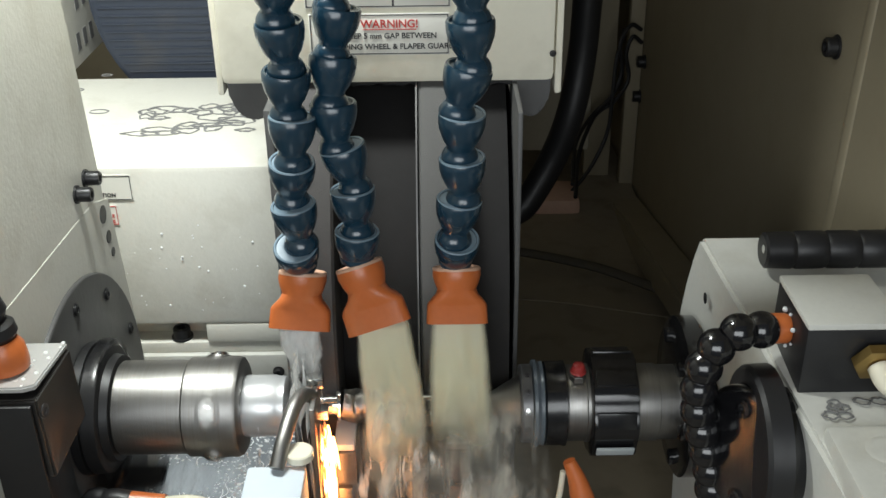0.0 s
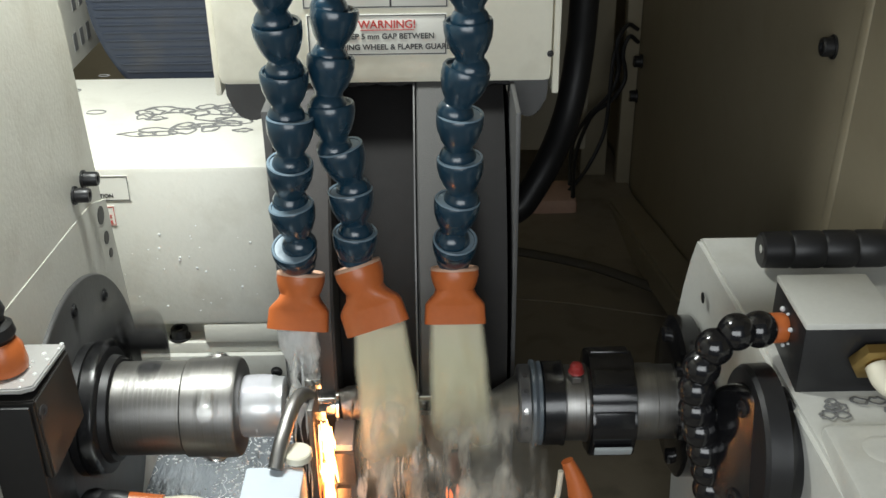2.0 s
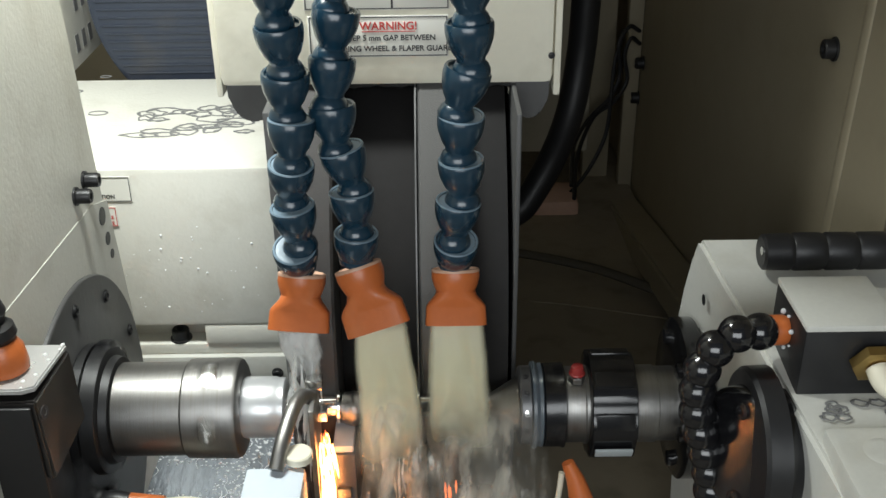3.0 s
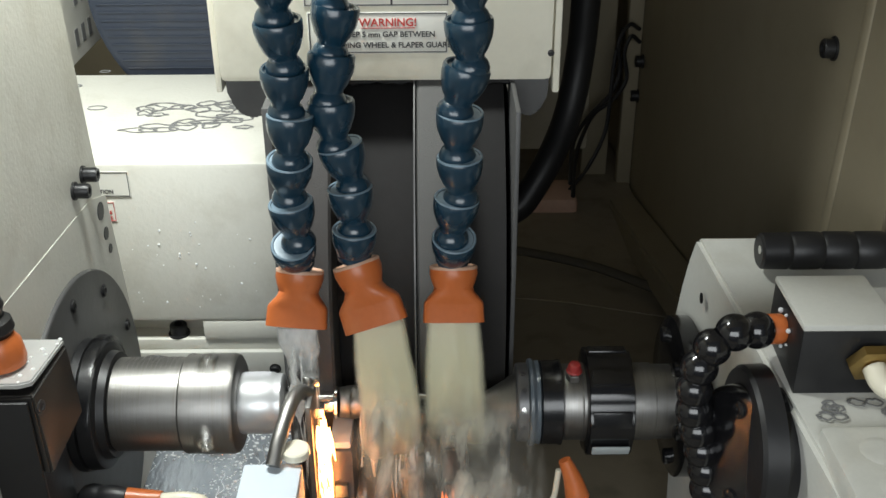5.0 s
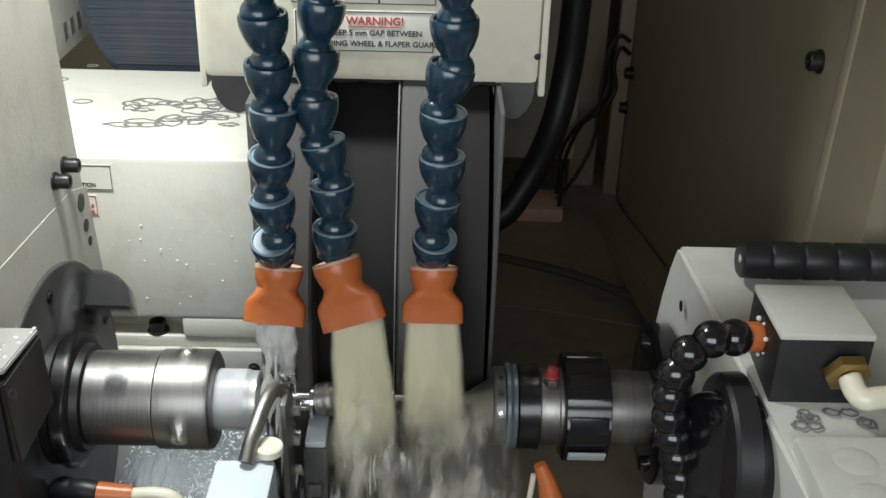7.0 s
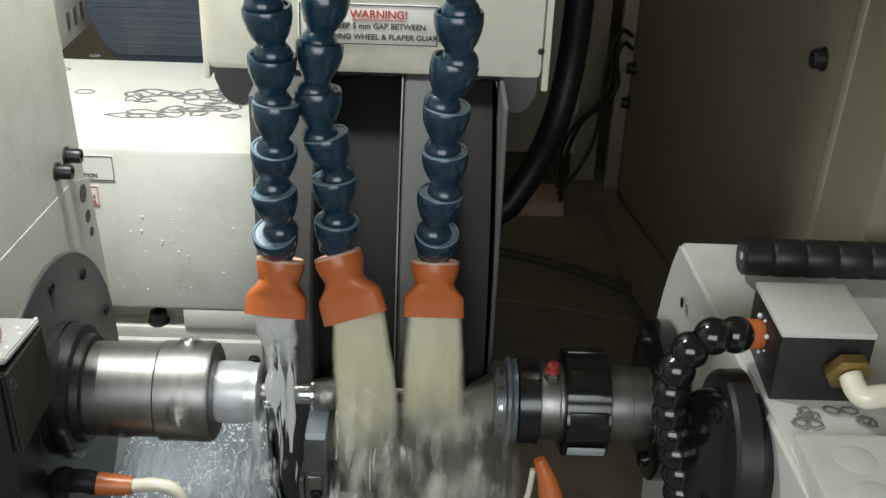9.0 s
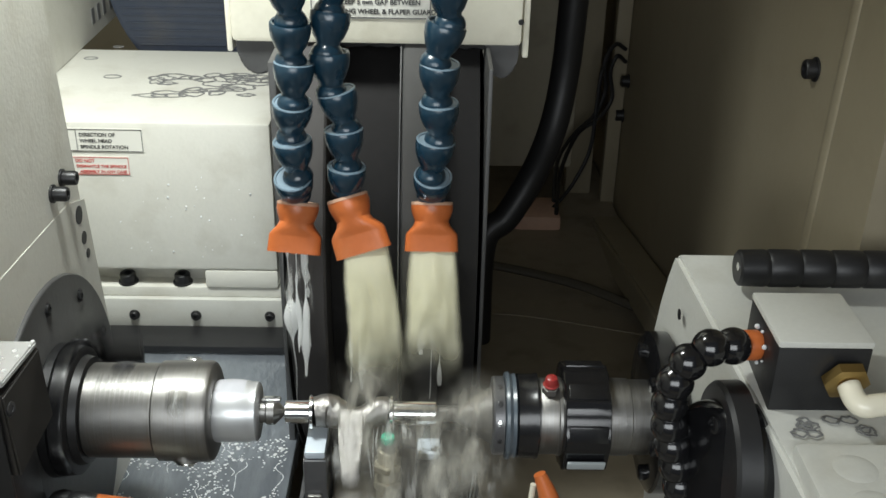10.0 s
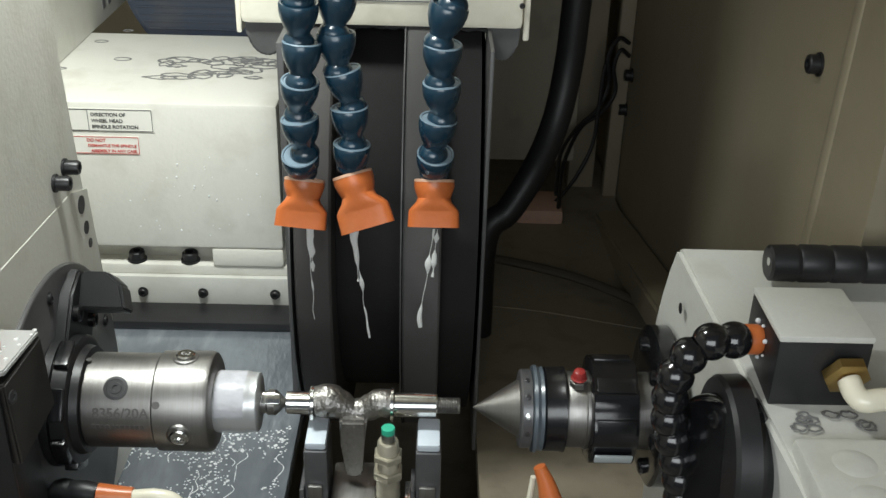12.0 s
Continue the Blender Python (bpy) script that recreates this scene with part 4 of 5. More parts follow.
def ball_hose():
    h = thing("ball_hose", (0.19, -0.11, 1.0), "glossy black ball-jointed coolant hose", "coolant hose")
    pts = smooth_path([(0.192, -0.107, 1.1305), (0.181, -0.111, 1.1330), (0.1695, -0.114, 1.1290), (0.1605, -0.115, 1.1180), (0.1570, -0.115, 1.1040), (0.1565, -0.115, 1.0880), (0.1590, -0.115, 1.0710), (0.1640, -0.115, 1.0540), (0.1695, -0.115, 1.0340), (0.174, -0.115, 1.010), (0.178, -0.115, 0.985)], 20)
    d = 0.0
    for p, q in zip(pts, pts[1:]):
        d += (q - p).length
        if d >= 0.0158 or p is pts[0]:
            d = 0.0
            nxt = (q - p).normalized()
            arc = [(-0.0100, 0.0), (-0.0100, 0.0062)] + [(-0.0116 * math.cos(u), 0.0116 * math.sin(u)) for u in [radians(34 + 112 * k / 12) for k in range(13)]] + [(0.0100, 0.0)]
            part("bead", lathe(arc, along(p, p + nxt) @ pose(0, 0, 0, 0, random.uniform(-6, 6), random.uniform(-6, 6)), 28), GLOSS, h)
    return h


def handle():
    h = thing("clamp_lever", (0.26, -0.012, 1.1205), "black ribbed handle bar on the tailstock", "handle")
    prof = [(0.2335, 0.0), (0.2335, 0.0105), (0.2350, 0.0125), (0.2500, 0.0130)]
    for k in range(6):
        x = 0.252 + 0.022 * k
        prof += [(x, 0.0130), (x + 0.002, 0.0120), (x + 0.004, 0.0132), (x + 0.018, 0.0132)]
    prof += [(0.42, 0.0128), (0.42, 0.0)]
    part("grip", lathe(prof, pose(0.005, -0.012, 1.134), 32), RUBBER, h)
    part("end_screw", lathe([(0, 0.003), (0.0006, 0.003), (0.0006, 0)], along((0.2384, -0.016, 1.137), (0.0, -0.016, 1.137)), 14), BRIGHT, h)
    return h


# ---------------------------------------------------------------- around the work
def gauge():
    g = thing("size_gauge", (-0.112, -0.11, 0.94), "pale anodised in-process gauge with a steel arm", "gauge")
    part("body", box(-0.1335, -0.0935, -0.165, -0.088, 0.94, 1.0150, 0.003), GAUGE, g)
    part("arm", tube(smooth_path([(-0.1125, -0.095, 1.018), (-0.1090, -0.080, 1.030), (-0.1040, -0.058, 1.040), (-0.0990, -0.042, 1.040), (-0.0940, -0.036, 1.034)], 6), 0.0052, 18), STEEL, g, "bent steel arm")
    part("knob", lathe([(0, 0.0095), (0.005, 0.0095), (0.006, 0.0085), (0.006, 0)], along((-0.0985, -0.083, 1.018), (-0.0985, -0.083, 1.1)), 28), NYLON, g, "cream knob")
    part("finger", box(-0.0945, -0.0905, -0.055, -0.020, 0.945, 1.036, 0.001), STEEL, g)
    for z, w in ((1.040, 0.004), (1.012, 0.006), (0.985, 0.005), (0.958, 0.006)):
        part("jaw", box(-0.0985, -0.0985 + w + 0.008, -0.030, -0.020, z - 0.004, z + 0.004, 0.001), BRIGHT, g)
    part("contact", lathe([(0, 0.0035), (0.014, 0.0035), (0.016, 0.002)], along((-0.0995, -0.028, 1.030), (-0.0995, -0.002, 1.017)), 14), BRIGHT, g)
    return g


def work_rests():
    for x0, x1, lab in ((-0.0835, -0.0660, "black work rest with a pale pad"), (-0.0005, 0.0185, "dark work rest with a pale pad")):
        r = thing("work_rest", ((x0 + x1) / 2, -0.01, 0.80), lab, "work rest", "work rests")
        part("block", box(x0, x1, -0.030, 0.010, 0.801, 0.9775, 0.002), RESTS, r)
        part("side_rail", box(x0 - 0.0035, x0 - 0.0002, -0.034, -0.006, 0.801, 0.945, 0.001), RESTS, r)
        part("stop", box(x0 + 0.003, x1 - 0.004, -0.0340, -0.0302, 0.936, 0.948, 0.001), STEEL, r)
        part("pad", box(x0 + 0.001, x1 - 0.001, -0.028, 0.006, 0.9777, 0.984, 0.002), GAUGE, r, "pale foam-coated pad")
        cap_screw(r, ((x0 + x1) / 2, -0.0302, 0.93), (0, -1, 0), 0.004, 0.004)
    s = thing("proximity_sensor", (-0.021, -0.028, 0.80), "threaded proximity sensor with a green tip", "sensor")
    up = along((-0.0210, -0.026, 0.810), (-0.0210, -0.026, 1.2))
    part("tip", lathe([(0.1835, 0.0050), (0.1880, 0.0050), (0.1885, 0.0045), (0.1885, 0)], up, 24), GREEN, s, "green sensor tip")
    part("neck", lathe([(0.1765, 0.0050), (0.1834, 0.0050)], up, 24), STEEL, s)
    thr = []
    for k in range(20):
        thr += [(0.0 + 0.0072 * k, 0.0086), (0.0036 + 0.0072 * k, 0.0094)]
    part("barrel", lathe(thr + [(0.150, 0.0090), (0.152, 0.0080), (0.175, 0.0080), (0.1764, 0.0072)], up, 24), BEIGE, s, "stained beige barrel")
    part("nut", lathe([(0.160, 0.0108), (0.161, 0.0115), (0.165, 0.0115), (0.166, 0.0104)], up, 6), BEIGE, s)
    part("nut", lathe([(0.144, 0.0112), (0.145, 0.0119), (0.150, 0.0119), (0.151, 0.0108)], up, 6), BEIGE, s)
    c = thing("clamp_block", (-0.046, -0.02, 0.80), "steel clamp block with a dark screw", "clamp")
    part("block", box(-0.064, -0.030, -0.035, 0.012, 0.801, 0.936, 0.003), STEEL, c)
    part("jaw", box(-0.0625, -0.034, -0.042, -0.0352, 0.910, 0.932, 0.002), BRIGHT, c)
    cap_screw(c, (-0.038, -0.0422, 0.920), (0, -1, 0), 0.0058, 0.006)
    b = thing("slotted_bracket", (-0.008, -0.03, 0.80), "bright steel bracket with screws", "bracket")
    part("plate", box(-0.0085, -0.0012, -0.034, -0.006, 0.801, 0.932, 0.001), BRIGHT, b)
    cap_screw(b, (-0.005, -0.0342, 0.912), (0, -1, 0), 0.003, 0.003)


def front_left():
    d = thing("dresser_block", (-0.30, -0.1, 0.80), "dark steel block with a pointed polished plate", "steel block")
    part("support", box(-0.40, -0.262, -0.125, -0.060, 0.801, 1.060, 0.004), MATTE_BLACK, d)
    bm = bmesh.new()
    near = [bm.verts.new(p) for p in ((-0.235, -0.09, 1.113), (-0.224, -0.11, 1.076), (-0.2385, -0.14, 1.050), (-0.240, -0.14, 1.109))]
    away = [bm.verts.new(v.co + Vector((-0.15, 0, 0.10 * (1.109 - v.co.z) / 0.109))) for v in near]
    bm.faces.new(near)
    bm.faces.new(away[::-1])
    for i in range(4):
        bm.faces.new((near[i], near[(i + 1) % 4], away[(i + 1) % 4], away[i]))
    bmesh.ops.bevel(bm, geom=bm.edges[:], offset=0.0012, segments=2, affect="EDGES")
    part("pointed_block", bm, TOOL, d, "dark polished steel block with a sharp point")
    # pale plate paints the brightly lit top of the dark block
    part("top_plate", prism([(-0.150, -0.0895), (0.0, -0.0895), (-0.0045, -0.135), (-0.012, -0.1385), (-0.150, -0.1385)], pose(-0.236, 0, 1.1128), 0.004, 0.001), LIT_TOP, d, "wet steel top face, its brightness painted on")
    # black sheet added over the block's front to paint it unlit
    part("front_shade", box(-0.40, -0.2430, -0.1432, -0.1404, 1.000, 1.106, 0.001), MATTE_BLACK, d)
    cap_screw(d, (-0.2392, -0.1345, 1.098), (1, -0.12, 0.1), 0.0042, 0.0012, DARK_STEEL)
    bm = bmesh.new()
    for k in range(9):
        t = k / 8
        bmesh.ops.create_icosphere(bm, subdivisions=2, radius=random.uniform(0.0008, 0.0018), matrix=pose(-0.2385 - 0.006 * t + random.uniform(-0.009, 0.001), -0.093 - 0.040 * t + random.uniform(-0.004, 0.004), 1.1168) @ Matrix.Diagonal((1, 1, 0.6, 1)))
    part("coolant_beads", bm, STRAND, d)["kind"] = "stuff"
    n = thing("rinse_nozzle", (-0.27, -0.13, 1.1185), "black hose with an orange nozzle", "coolant hose")
    part("nozzle", lathe([(0, 0.0125), (0.004, 0.0135), (0.015, 0.0128), (0.020, 0.010)], along((-0.2620, -0.118, 1.1170), (-0.2650, -0.116, 1.15)), 28), ORANGE, n, "orange hose end")
    for k in range(5):
        part("bead", lathe([(0, 0.0), (0.001, 0.008), (0.007, 0.0122), (0.013, 0.0118), (0.016, 0.009), (0.016, 0)], along((-0.264 - 0.0025 * k * k, -0.116, 1.133 + 0.0135 * k), (-0.268 - 0.006 * k, -0.116, 1.16 + 0.013 * k)), 24), RUBBER, n)
    o = thing("air_nozzle", (0.095, -0.05, 0.80), "orange tipped coolant nozzle on a dark hose", "coolant hose")
    part("tip", tube(smooth_path([(0.0885, -0.052, 0.986), (0.0945, -0.056, 0.972), (0.0985, -0.060, 0.958)], 6), lambda t: 0.0045 + 0.0045 * t, 18), ORANGE, o, "orange nozzle tip")
    part("tube", tube(smooth_path([(0.0850, -0.050, 0.975), (0.0830, -0.052, 0.955), (0.080, -0.052, 0.93), (0.079, -0.05, 0.801)], 6), 0.0022, 10), NYLON, o, "thin white tube")
    part("hose", tube(smooth_path([(0.0985, -0.060, 0.958), (0.104, -0.064, 0.944), (0.112, -0.066, 0.91), (0.115, -0.066, 0.801)], 8), 0.0085, 18), RUBBER, o)
    w = thing("flushing_nozzle", (-0.20, -0.06, 0.80), "orange nozzle with a pale tube on a black hose", "coolant hose")
    part("tip", tube(smooth_path([(-0.228, -0.058, 0.958), (-0.213, -0.058, 0.957), (-0.203, -0.058, 0.957)], 6), lambda t: 0.0085 - 0.002 * t, 18), ORANGE, w)
    part("tube", tube(smooth_path([(-0.203, -0.058, 0.957), (-0.185, -0.058, 0.958), (-0.172, -0.058, 0.952), (-0.165, -0.058, 0.93)], 6), 0.0050, 14), NYLON, w)
    part("hose", tube(smooth_path([(-0.228, -0.058, 0.958), (-0.245, -0.056, 0.958), (-0.262, -0.05, 0.94), (-0.27, -0.05, 0.801)], 8), 0.0085, 16), RUBBER, w)


def far_side():
    c = single("drive_cable", tube(smooth_path([(0.175, 0.50, 1.55), (0.164, 0.50, 1.20), (0.160, 0.50, 1.11), (0.149, 0.49, 1.045), (0.130, 0.49, 0.988), (0.101, 0.48, 0.938), (0.073, 0.47, 0.905), (0.070, 0.46, 0.77)], 10), 0.0165, 20), RUBBER, (0.17, 0.5, 1.5),
               "thick black flexible cable conduit", "cable")
    # small pale block set on the pan
    single("pale_block", box(0.142, 0.216, 0.82, 0.90, 0.738, 0.778, 0.010), PALE_BLOCK, (0.18, 0.86, 0.738), "small pale beige block on the pan", "bracket")
    for pts in ([(0.306, 0.91, 1.02), (0.288, 0.90, 1.030), (0.272, 0.89, 1.005), (0.277, 0.89, 0.960), (0.262, 0.88, 0.925), (0.230, 0.86, 0.90), (0.200, 0.80, 0.88), (0.185, 0.70, 0.86)],
                [(0.308, 0.91, 1.00), (0.292, 0.90, 1.012), (0.284, 0.90, 0.985), (0.290, 0.90, 0.945), (0.270, 0.89, 0.915), (0.236, 0.87, 0.895), (0.205, 0.80, 0.86), (0.190, 0.70, 0.84)],
                [(0.280, 0.90, 1.025), (0.268, 0.89, 0.98), (0.264, 0.88, 0.93), (0.258, 0.87, 0.87), (0.236, 0.86, 0.82), (0.214, 0.86, 0.785), (0.190, 0.85, 0.762)]):
        single("wire", tube(smooth_path(pts, 8), 0.0032, 8), RUBBER, pts[0], "thin dark looped wire", "wire", "loose wires")
    # flattened dark tube stands for the shadow of a step in the pan
    pts = smooth_path([(0.060, 0.655, 0.785), (0.110, 0.640, 0.785), (0.170, 0.612, 0.786), (0.225, 0.575, 0.788), (0.300, 0.50, 0.792)], 8)
    single("step_shadow_band", tube(pts, 0.008, 14, 0.7), BAND_SHADE, pts[0], "dark shadow band across the pan, built as a tube", "hose")
    single("rear_post", box(0.241, 0.285, 0.99, 1.02, 0.70, 1.9, 0.004), WALL, (0.26, 1.0, 0.70), kind="structure")
    single("rear_housing", box(0.03, 0.240, 0.93, 1.20, 0.815, 1.9, 0.006), HOUSING, (0.13, 1.0, 0.815), kind="structure")


# ---------------------------------------------------------------- coolant and sparks
def sheet(x0, x1, z0, lean, length, y0, y1, spread, ragged, n=22, rows=26, thick=0.006, film=False):
    """A fan of falling water from a mouth x0..x1 at z0: a closed skin with a rippled front and a ragged foot."""
    bm = bmesh.new()
    uv, place = bm.loops.layers.uv.new("flow"), {}
    front, back = [], []
    ph = random.uniform(0, 9)
    ends = [length * (1 - ragged * (0.5 + 0.6 * noise.noise((i / n * 3, ph, 2)))) for i in range(n + 1)]
    for j in range(rows + 1):
        t = j / rows
        f, b = [], []
        for i in range(n + 1):
            s = i / n
            z = z0 - ends[i] * t
            w = (x1 - x0) * (1 + spread * t)
            x = (x0 + x1) / 2 + lean * t + (s - 0.5) * w + 0.006 * t * noise.noise((s * 4, t * 5, ph)) + 0.004 * t * (2 * s - 1) * noise.noise((3, t * 7, ph + round(s)))
            y = y0 + (y1 - y0) * t + 0.007 * t * noise.noise((s * 5, t * 6, ph + 4))
            th = thick * (0.25 + 0.9 * math.sin(math.pi * min(1, max(0, s))) ** 0.5) * (1 + 0.25 * t * noise.noise((s * 6, t * 4, ph + 8))) * (0.5 + 0.5 * min(1, t * 6))
            f.append(bm.verts.new((x, y - th, z)))
            b.append(bm.verts.new((x, y + th, z)))
            place[f[-1]] = place[b[-1]] = (s, t)
        front.append(f)
        back.append(b)
    for j in range(rows):
        for i in range(n):
            bm.faces.new((front[j][i], front[j][i + 1], front[j + 1][i + 1], front[j + 1][i]))
            if not film:
                bm.faces.new((back[j][i], back[j + 1][i], back[j + 1][i + 1], back[j][i + 1]))
        if film:
            continue
        bm.faces.new((front[j][0], front[j + 1][0], back[j + 1][0], back[j][0]))
        bm.faces.new((front[j][n], back[j][n], back[j + 1][n], front[j + 1][n]))
    if film:
        bmesh.ops.delete(bm, geom=[v for row in back for v in row], context="VERTS")
    for i in range(0 if film else n):
        bm.faces.new((front[0][i], back[0][i], back[0][i + 1], front[0][i + 1]))
        bm.faces.new((front[rows][i], front[rows][i + 1], back[rows][i + 1], back[rows][i]))
    for face in bm.faces:
        for loop in face.loops:
            loop[uv].uv = place[loop.vert]
    return bm


def strands(x0, x1, z0, z1, y, count, r, drift=0.006):
    bm = bmesh.new()
    for _ in range(count):
        x = random.uniform(x0, x1)
        a = random.uniform(z1, z0)
        b = max(z1, a - random.uniform(0.02, 0.06))
        yy = y + random.uniform(-0.012, 0.012)
        pts = [Vector((x + drift * noise.noise((x * 90, k * 0.16, yy * 80)), yy, a + (b - a) * k / 6)) for k in range(7)]
        add_tube(bm, pts, lambda t: r * (0.35 + math.sin(math.pi * t)) * (0.75 + 0.5 * abs(noise.noise((t * 5, x * 99, 0)))), 6)
    return bm


def drops(x0, x1, z0, z1, y0, y1, count, r):
    bm = bmesh.new()
    for _ in range(count):
        bmesh.ops.create_icosphere(bm, subdivisions=1, radius=r * random.uniform(0.4, 1.2),
                                   matrix=pose(random.uniform(x0, x1), random.uniform(y0, y1), random.uniform(z0, z1)) @ Matrix.Diagonal((0.8, 0.8, random.uniform(0.9, 2.2), 1)))
    return bm


JETS, FALLS, DRIPS, ROPES, SPARKS = [], [], [], [], []


TRICKLE = [(-0.0675, 1.212), (-0.071, 1.196), (-0.080, 1.182), (-0.0745, 1.168), (-0.0635, 1.145)]


def coolant():
    # the jets' solid upper fans
    for x0, x1, z, lean, length, y0, y1, spread, ragged, stop, mat_, lab in (
            (-0.117, -0.086, 1.079, 0.004, 0.075, -0.018, -0.012, -0.35, 0.45, 9.56, BROKEN, "thin broken sheet of clear coolant"),
            (-0.0635, -0.0235, 1.093, 0.012, 0.162, -0.022, -0.056, 0.45, 0.25, 10.24, JET, "broad fan of milky coolant"),
            (-0.0105, 0.0300, 1.090, 0.002, 0.142, -0.014, -0.056, 0.60, 0.30, 10.40, JET, "broad fan of milky coolant")):
        ob = single("water_jet", sheet(x0, x1, z, lean, length, y0, y1, spread, ragged), mat_, ((x0 + x1) / 2, y0, z), lab, "water", "coolant jets")
        JETS.append((ob, stop))
    # torn veils of spray that drop past the work, each falling and following on again
    for k, (x0, x1, z, lean, ln, y0, stop) in enumerate((
            (-0.072, -0.004, 1.045, 0.008, 0.13, -0.050, 10.3), (-0.056, 0.016, 1.025, 0.006, 0.14, -0.064, 10.3), (-0.022, 0.048, 1.050, 0.006, 0.13, -0.056, 10.45),
            (-0.012, 0.062, 1.020, 0.010, 0.14, -0.068, 10.45), (0.008, 0.072, 1.035, 0.010, 0.13, -0.046, 10.2))):
        ob = single("water_veil", sheet(x0, x1, z + 0.022, lean, ln + 0.025, y0, y0 - 0.030, 0.25, 0.5, 26, 20, 0.004, True), SPRAY, ((x0 + x1) / 2, y0, z), "torn grey veil of falling coolant", "water", "coolant veils")
        FALLS.append((ob, stop, 0.035, 5 + k % 3, k))
    for k, (x0, x1, z0, z1, y, n, stop) in enumerate(((-0.115, -0.090, 1.06, 0.95, -0.020, 10, 9.6), (-0.060, -0.015, 1.03, 0.90, -0.052, 9, 10.4), (-0.010, 0.045, 1.02, 0.90, -0.055, 10, 10.6), (0.0, 0.055, 0.99, 0.90, -0.05, 8, 10.6))):
        ob = single("water_strand", strands(x0, x1, z0, z1, y, n, 0.00065), STRAND, ((x0 + x1) / 2, y, z0), "loose strands of clear coolant", "water", "coolant strands", "stuff")
        FALLS.append((ob, stop, 0.05, 4 + k % 3, k + 9))
    # torn, streaky pieces of the splash under the fans and round the nose of the chuck
    for k, (x, z, w, h, y, stop) in enumerate((
            (-0.050, 1.010, 0.030, 0.075, -0.060, 10.3), (-0.030, 0.985, 0.034, 0.080, -0.066, 10.3), (-0.012, 1.030, 0.026, 0.070, -0.062, 10.4),
            (0.004, 1.000, 0.036, 0.090, -0.070, 10.45), (0.022, 1.020, 0.030, 0.080, -0.060, 10.45), (0.038, 0.985, 0.030, 0.085, -0.064, 10.4),
            (0.050, 1.005, 0.020, 0.070, -0.052, 10.2), (-0.020, 0.950, 0.050, 0.060, -0.074, 10.4), (0.024, 0.955, 0.060, 0.065, -0.076, 10.4),
            (-0.108, 1.030, 0.026, 0.060, -0.024, 9.75), (-0.118, 0.990, 0.030, 0.075, -0.028, 9.75))):
        bm = sheet(x - w / 2, x + w / 2, z, random.uniform(-0.008, 0.010), h, y, y - 0.018, random.uniform(0.2, 0.9), 0.6, 18, 18, 0.003, True)
        ob = single("water_splash", bm, TORN, (x, y, z), "torn streaky splash of falling coolant", "water", "coolant splashes")
        FALLS.append((ob, stop, 0.045, 4 + k % 3, k + 20))
    for k in range(2):
        bm = drops(-0.150, -0.104, 0.995, 0.925, -0.045, -0.010, 60, 0.0014)
        ob = single("water_drops", bm, FOAM, (-0.125, -0.028, 0.97), "white drops of coolant thrown off the nose", "water", "coolant drops", "stuff")
        FALLS.append((ob, 9.75, 0.05, 4 + k, k + 40))
    # ropes of coolant that run on for a moment once a fan has broken, hidden inside the fans before
    for x, y, z, w, count, stop in ((-0.100, -0.017, 1.079, 0.018, 3, 10.80), (-0.050, -0.021, 1.083, 0.016, 3, 10.85), (0.0095, -0.015, 1.081, 0.026, 3, 10.95)):
        for j in range(2):
            bm = sheet(x - w * 0.6, x + w * 0.6, z + 0.008, random.uniform(-0.006, 0.004), 0.095 + 0.02 * j, y - 0.003 * j, y - 0.012, 0.9, 0.4, 16, 18, 0.003, True)
            ROPES.append((single("water_splash", bm, TORN, (x, y, z), "torn streaky splash of falling coolant", "water", "coolant splashes"), stop - 0.18 * j - 0.12))
        bm = bmesh.new()
        for j in range(count):
            x0, ph = x + w * (j / (count - 1) - 0.5) * 0.8, random.uniform(0, 50)
            length = random.uniform(0.08, 0.14)
            pts = [Vector((x0 + (x - x0) * 0.4 * t + 0.005 * t * noise.noise((t * 3, ph, 0)), y - 0.010 * t, z - length * t)) for t in [q / 22 for q in range(23)]]
            add_tube(bm, pts, lambda t: (0.0004 + 0.0095 * max(0, noise.noise((t * 3.6, ph, 4)) + 0.10)) * (1 - 0.7 * t ** 3), 9, 0.45)
        ob = single("water_rope", bm, STRAND, (x, y, z), "torn white ropes of coolant under a nozzle", "water", "coolant ropes")
        ROPES.append((ob, stop))
    # after-drips under each mouth, there all along inside the fans
    for x, dx, y0, y1, z0, z1 in ((-0.095, 0.002, -0.016, -0.010, 1.080, 0.985), (-0.058, 0.012, -0.022, -0.018, 1.082, 0.972), (0.010, -0.010, -0.016, -0.020, 1.079, 0.985)):
        bm = bmesh.new()
        for j in range(2):
            pts = smooth_path([(x + 0.003 * j * (1 - t) + dx * t * (1 - 0.6 * j) + 0.0040 * t * noise.noise((t * 5, x * 70, j * 3)), y0 + (y1 - y0) * t, z0 + (z1 - z0) * t) for t in [q / 9 for q in range(10)]], 4)
            a, b = (0, len(pts)) if j == 0 else (0, len(pts) // 2)
            add_tube(bm, pts[a:b], lambda t: 0.00025 + 0.0034 * max(0.0, noise.noise((t * 6, x * 50, j + 0.5)) + 0.18 - 0.1 * t), 8, 0.6)
        ob = single("water_drip", bm, STRAND, (x, y0, z0), "thin run of clear coolant under a nozzle", "water", "coolant drips")
        DRIPS.append(ob)
    bm = tube(smooth_path([(p, 0.085, z) for p, z in TRICKLE], 6), lambda t: 0.0004 + 0.0014 * abs(noise.noise((t * 5, 3, 1))), 8, 0.6)
    DRIPS.append(single("water_drip", bm, STRAND, (TRICKLE[0][0], 0.085, TRICKLE[0][1]), "thin winding trickle of coolant under the guard", "water", "coolant drips"))
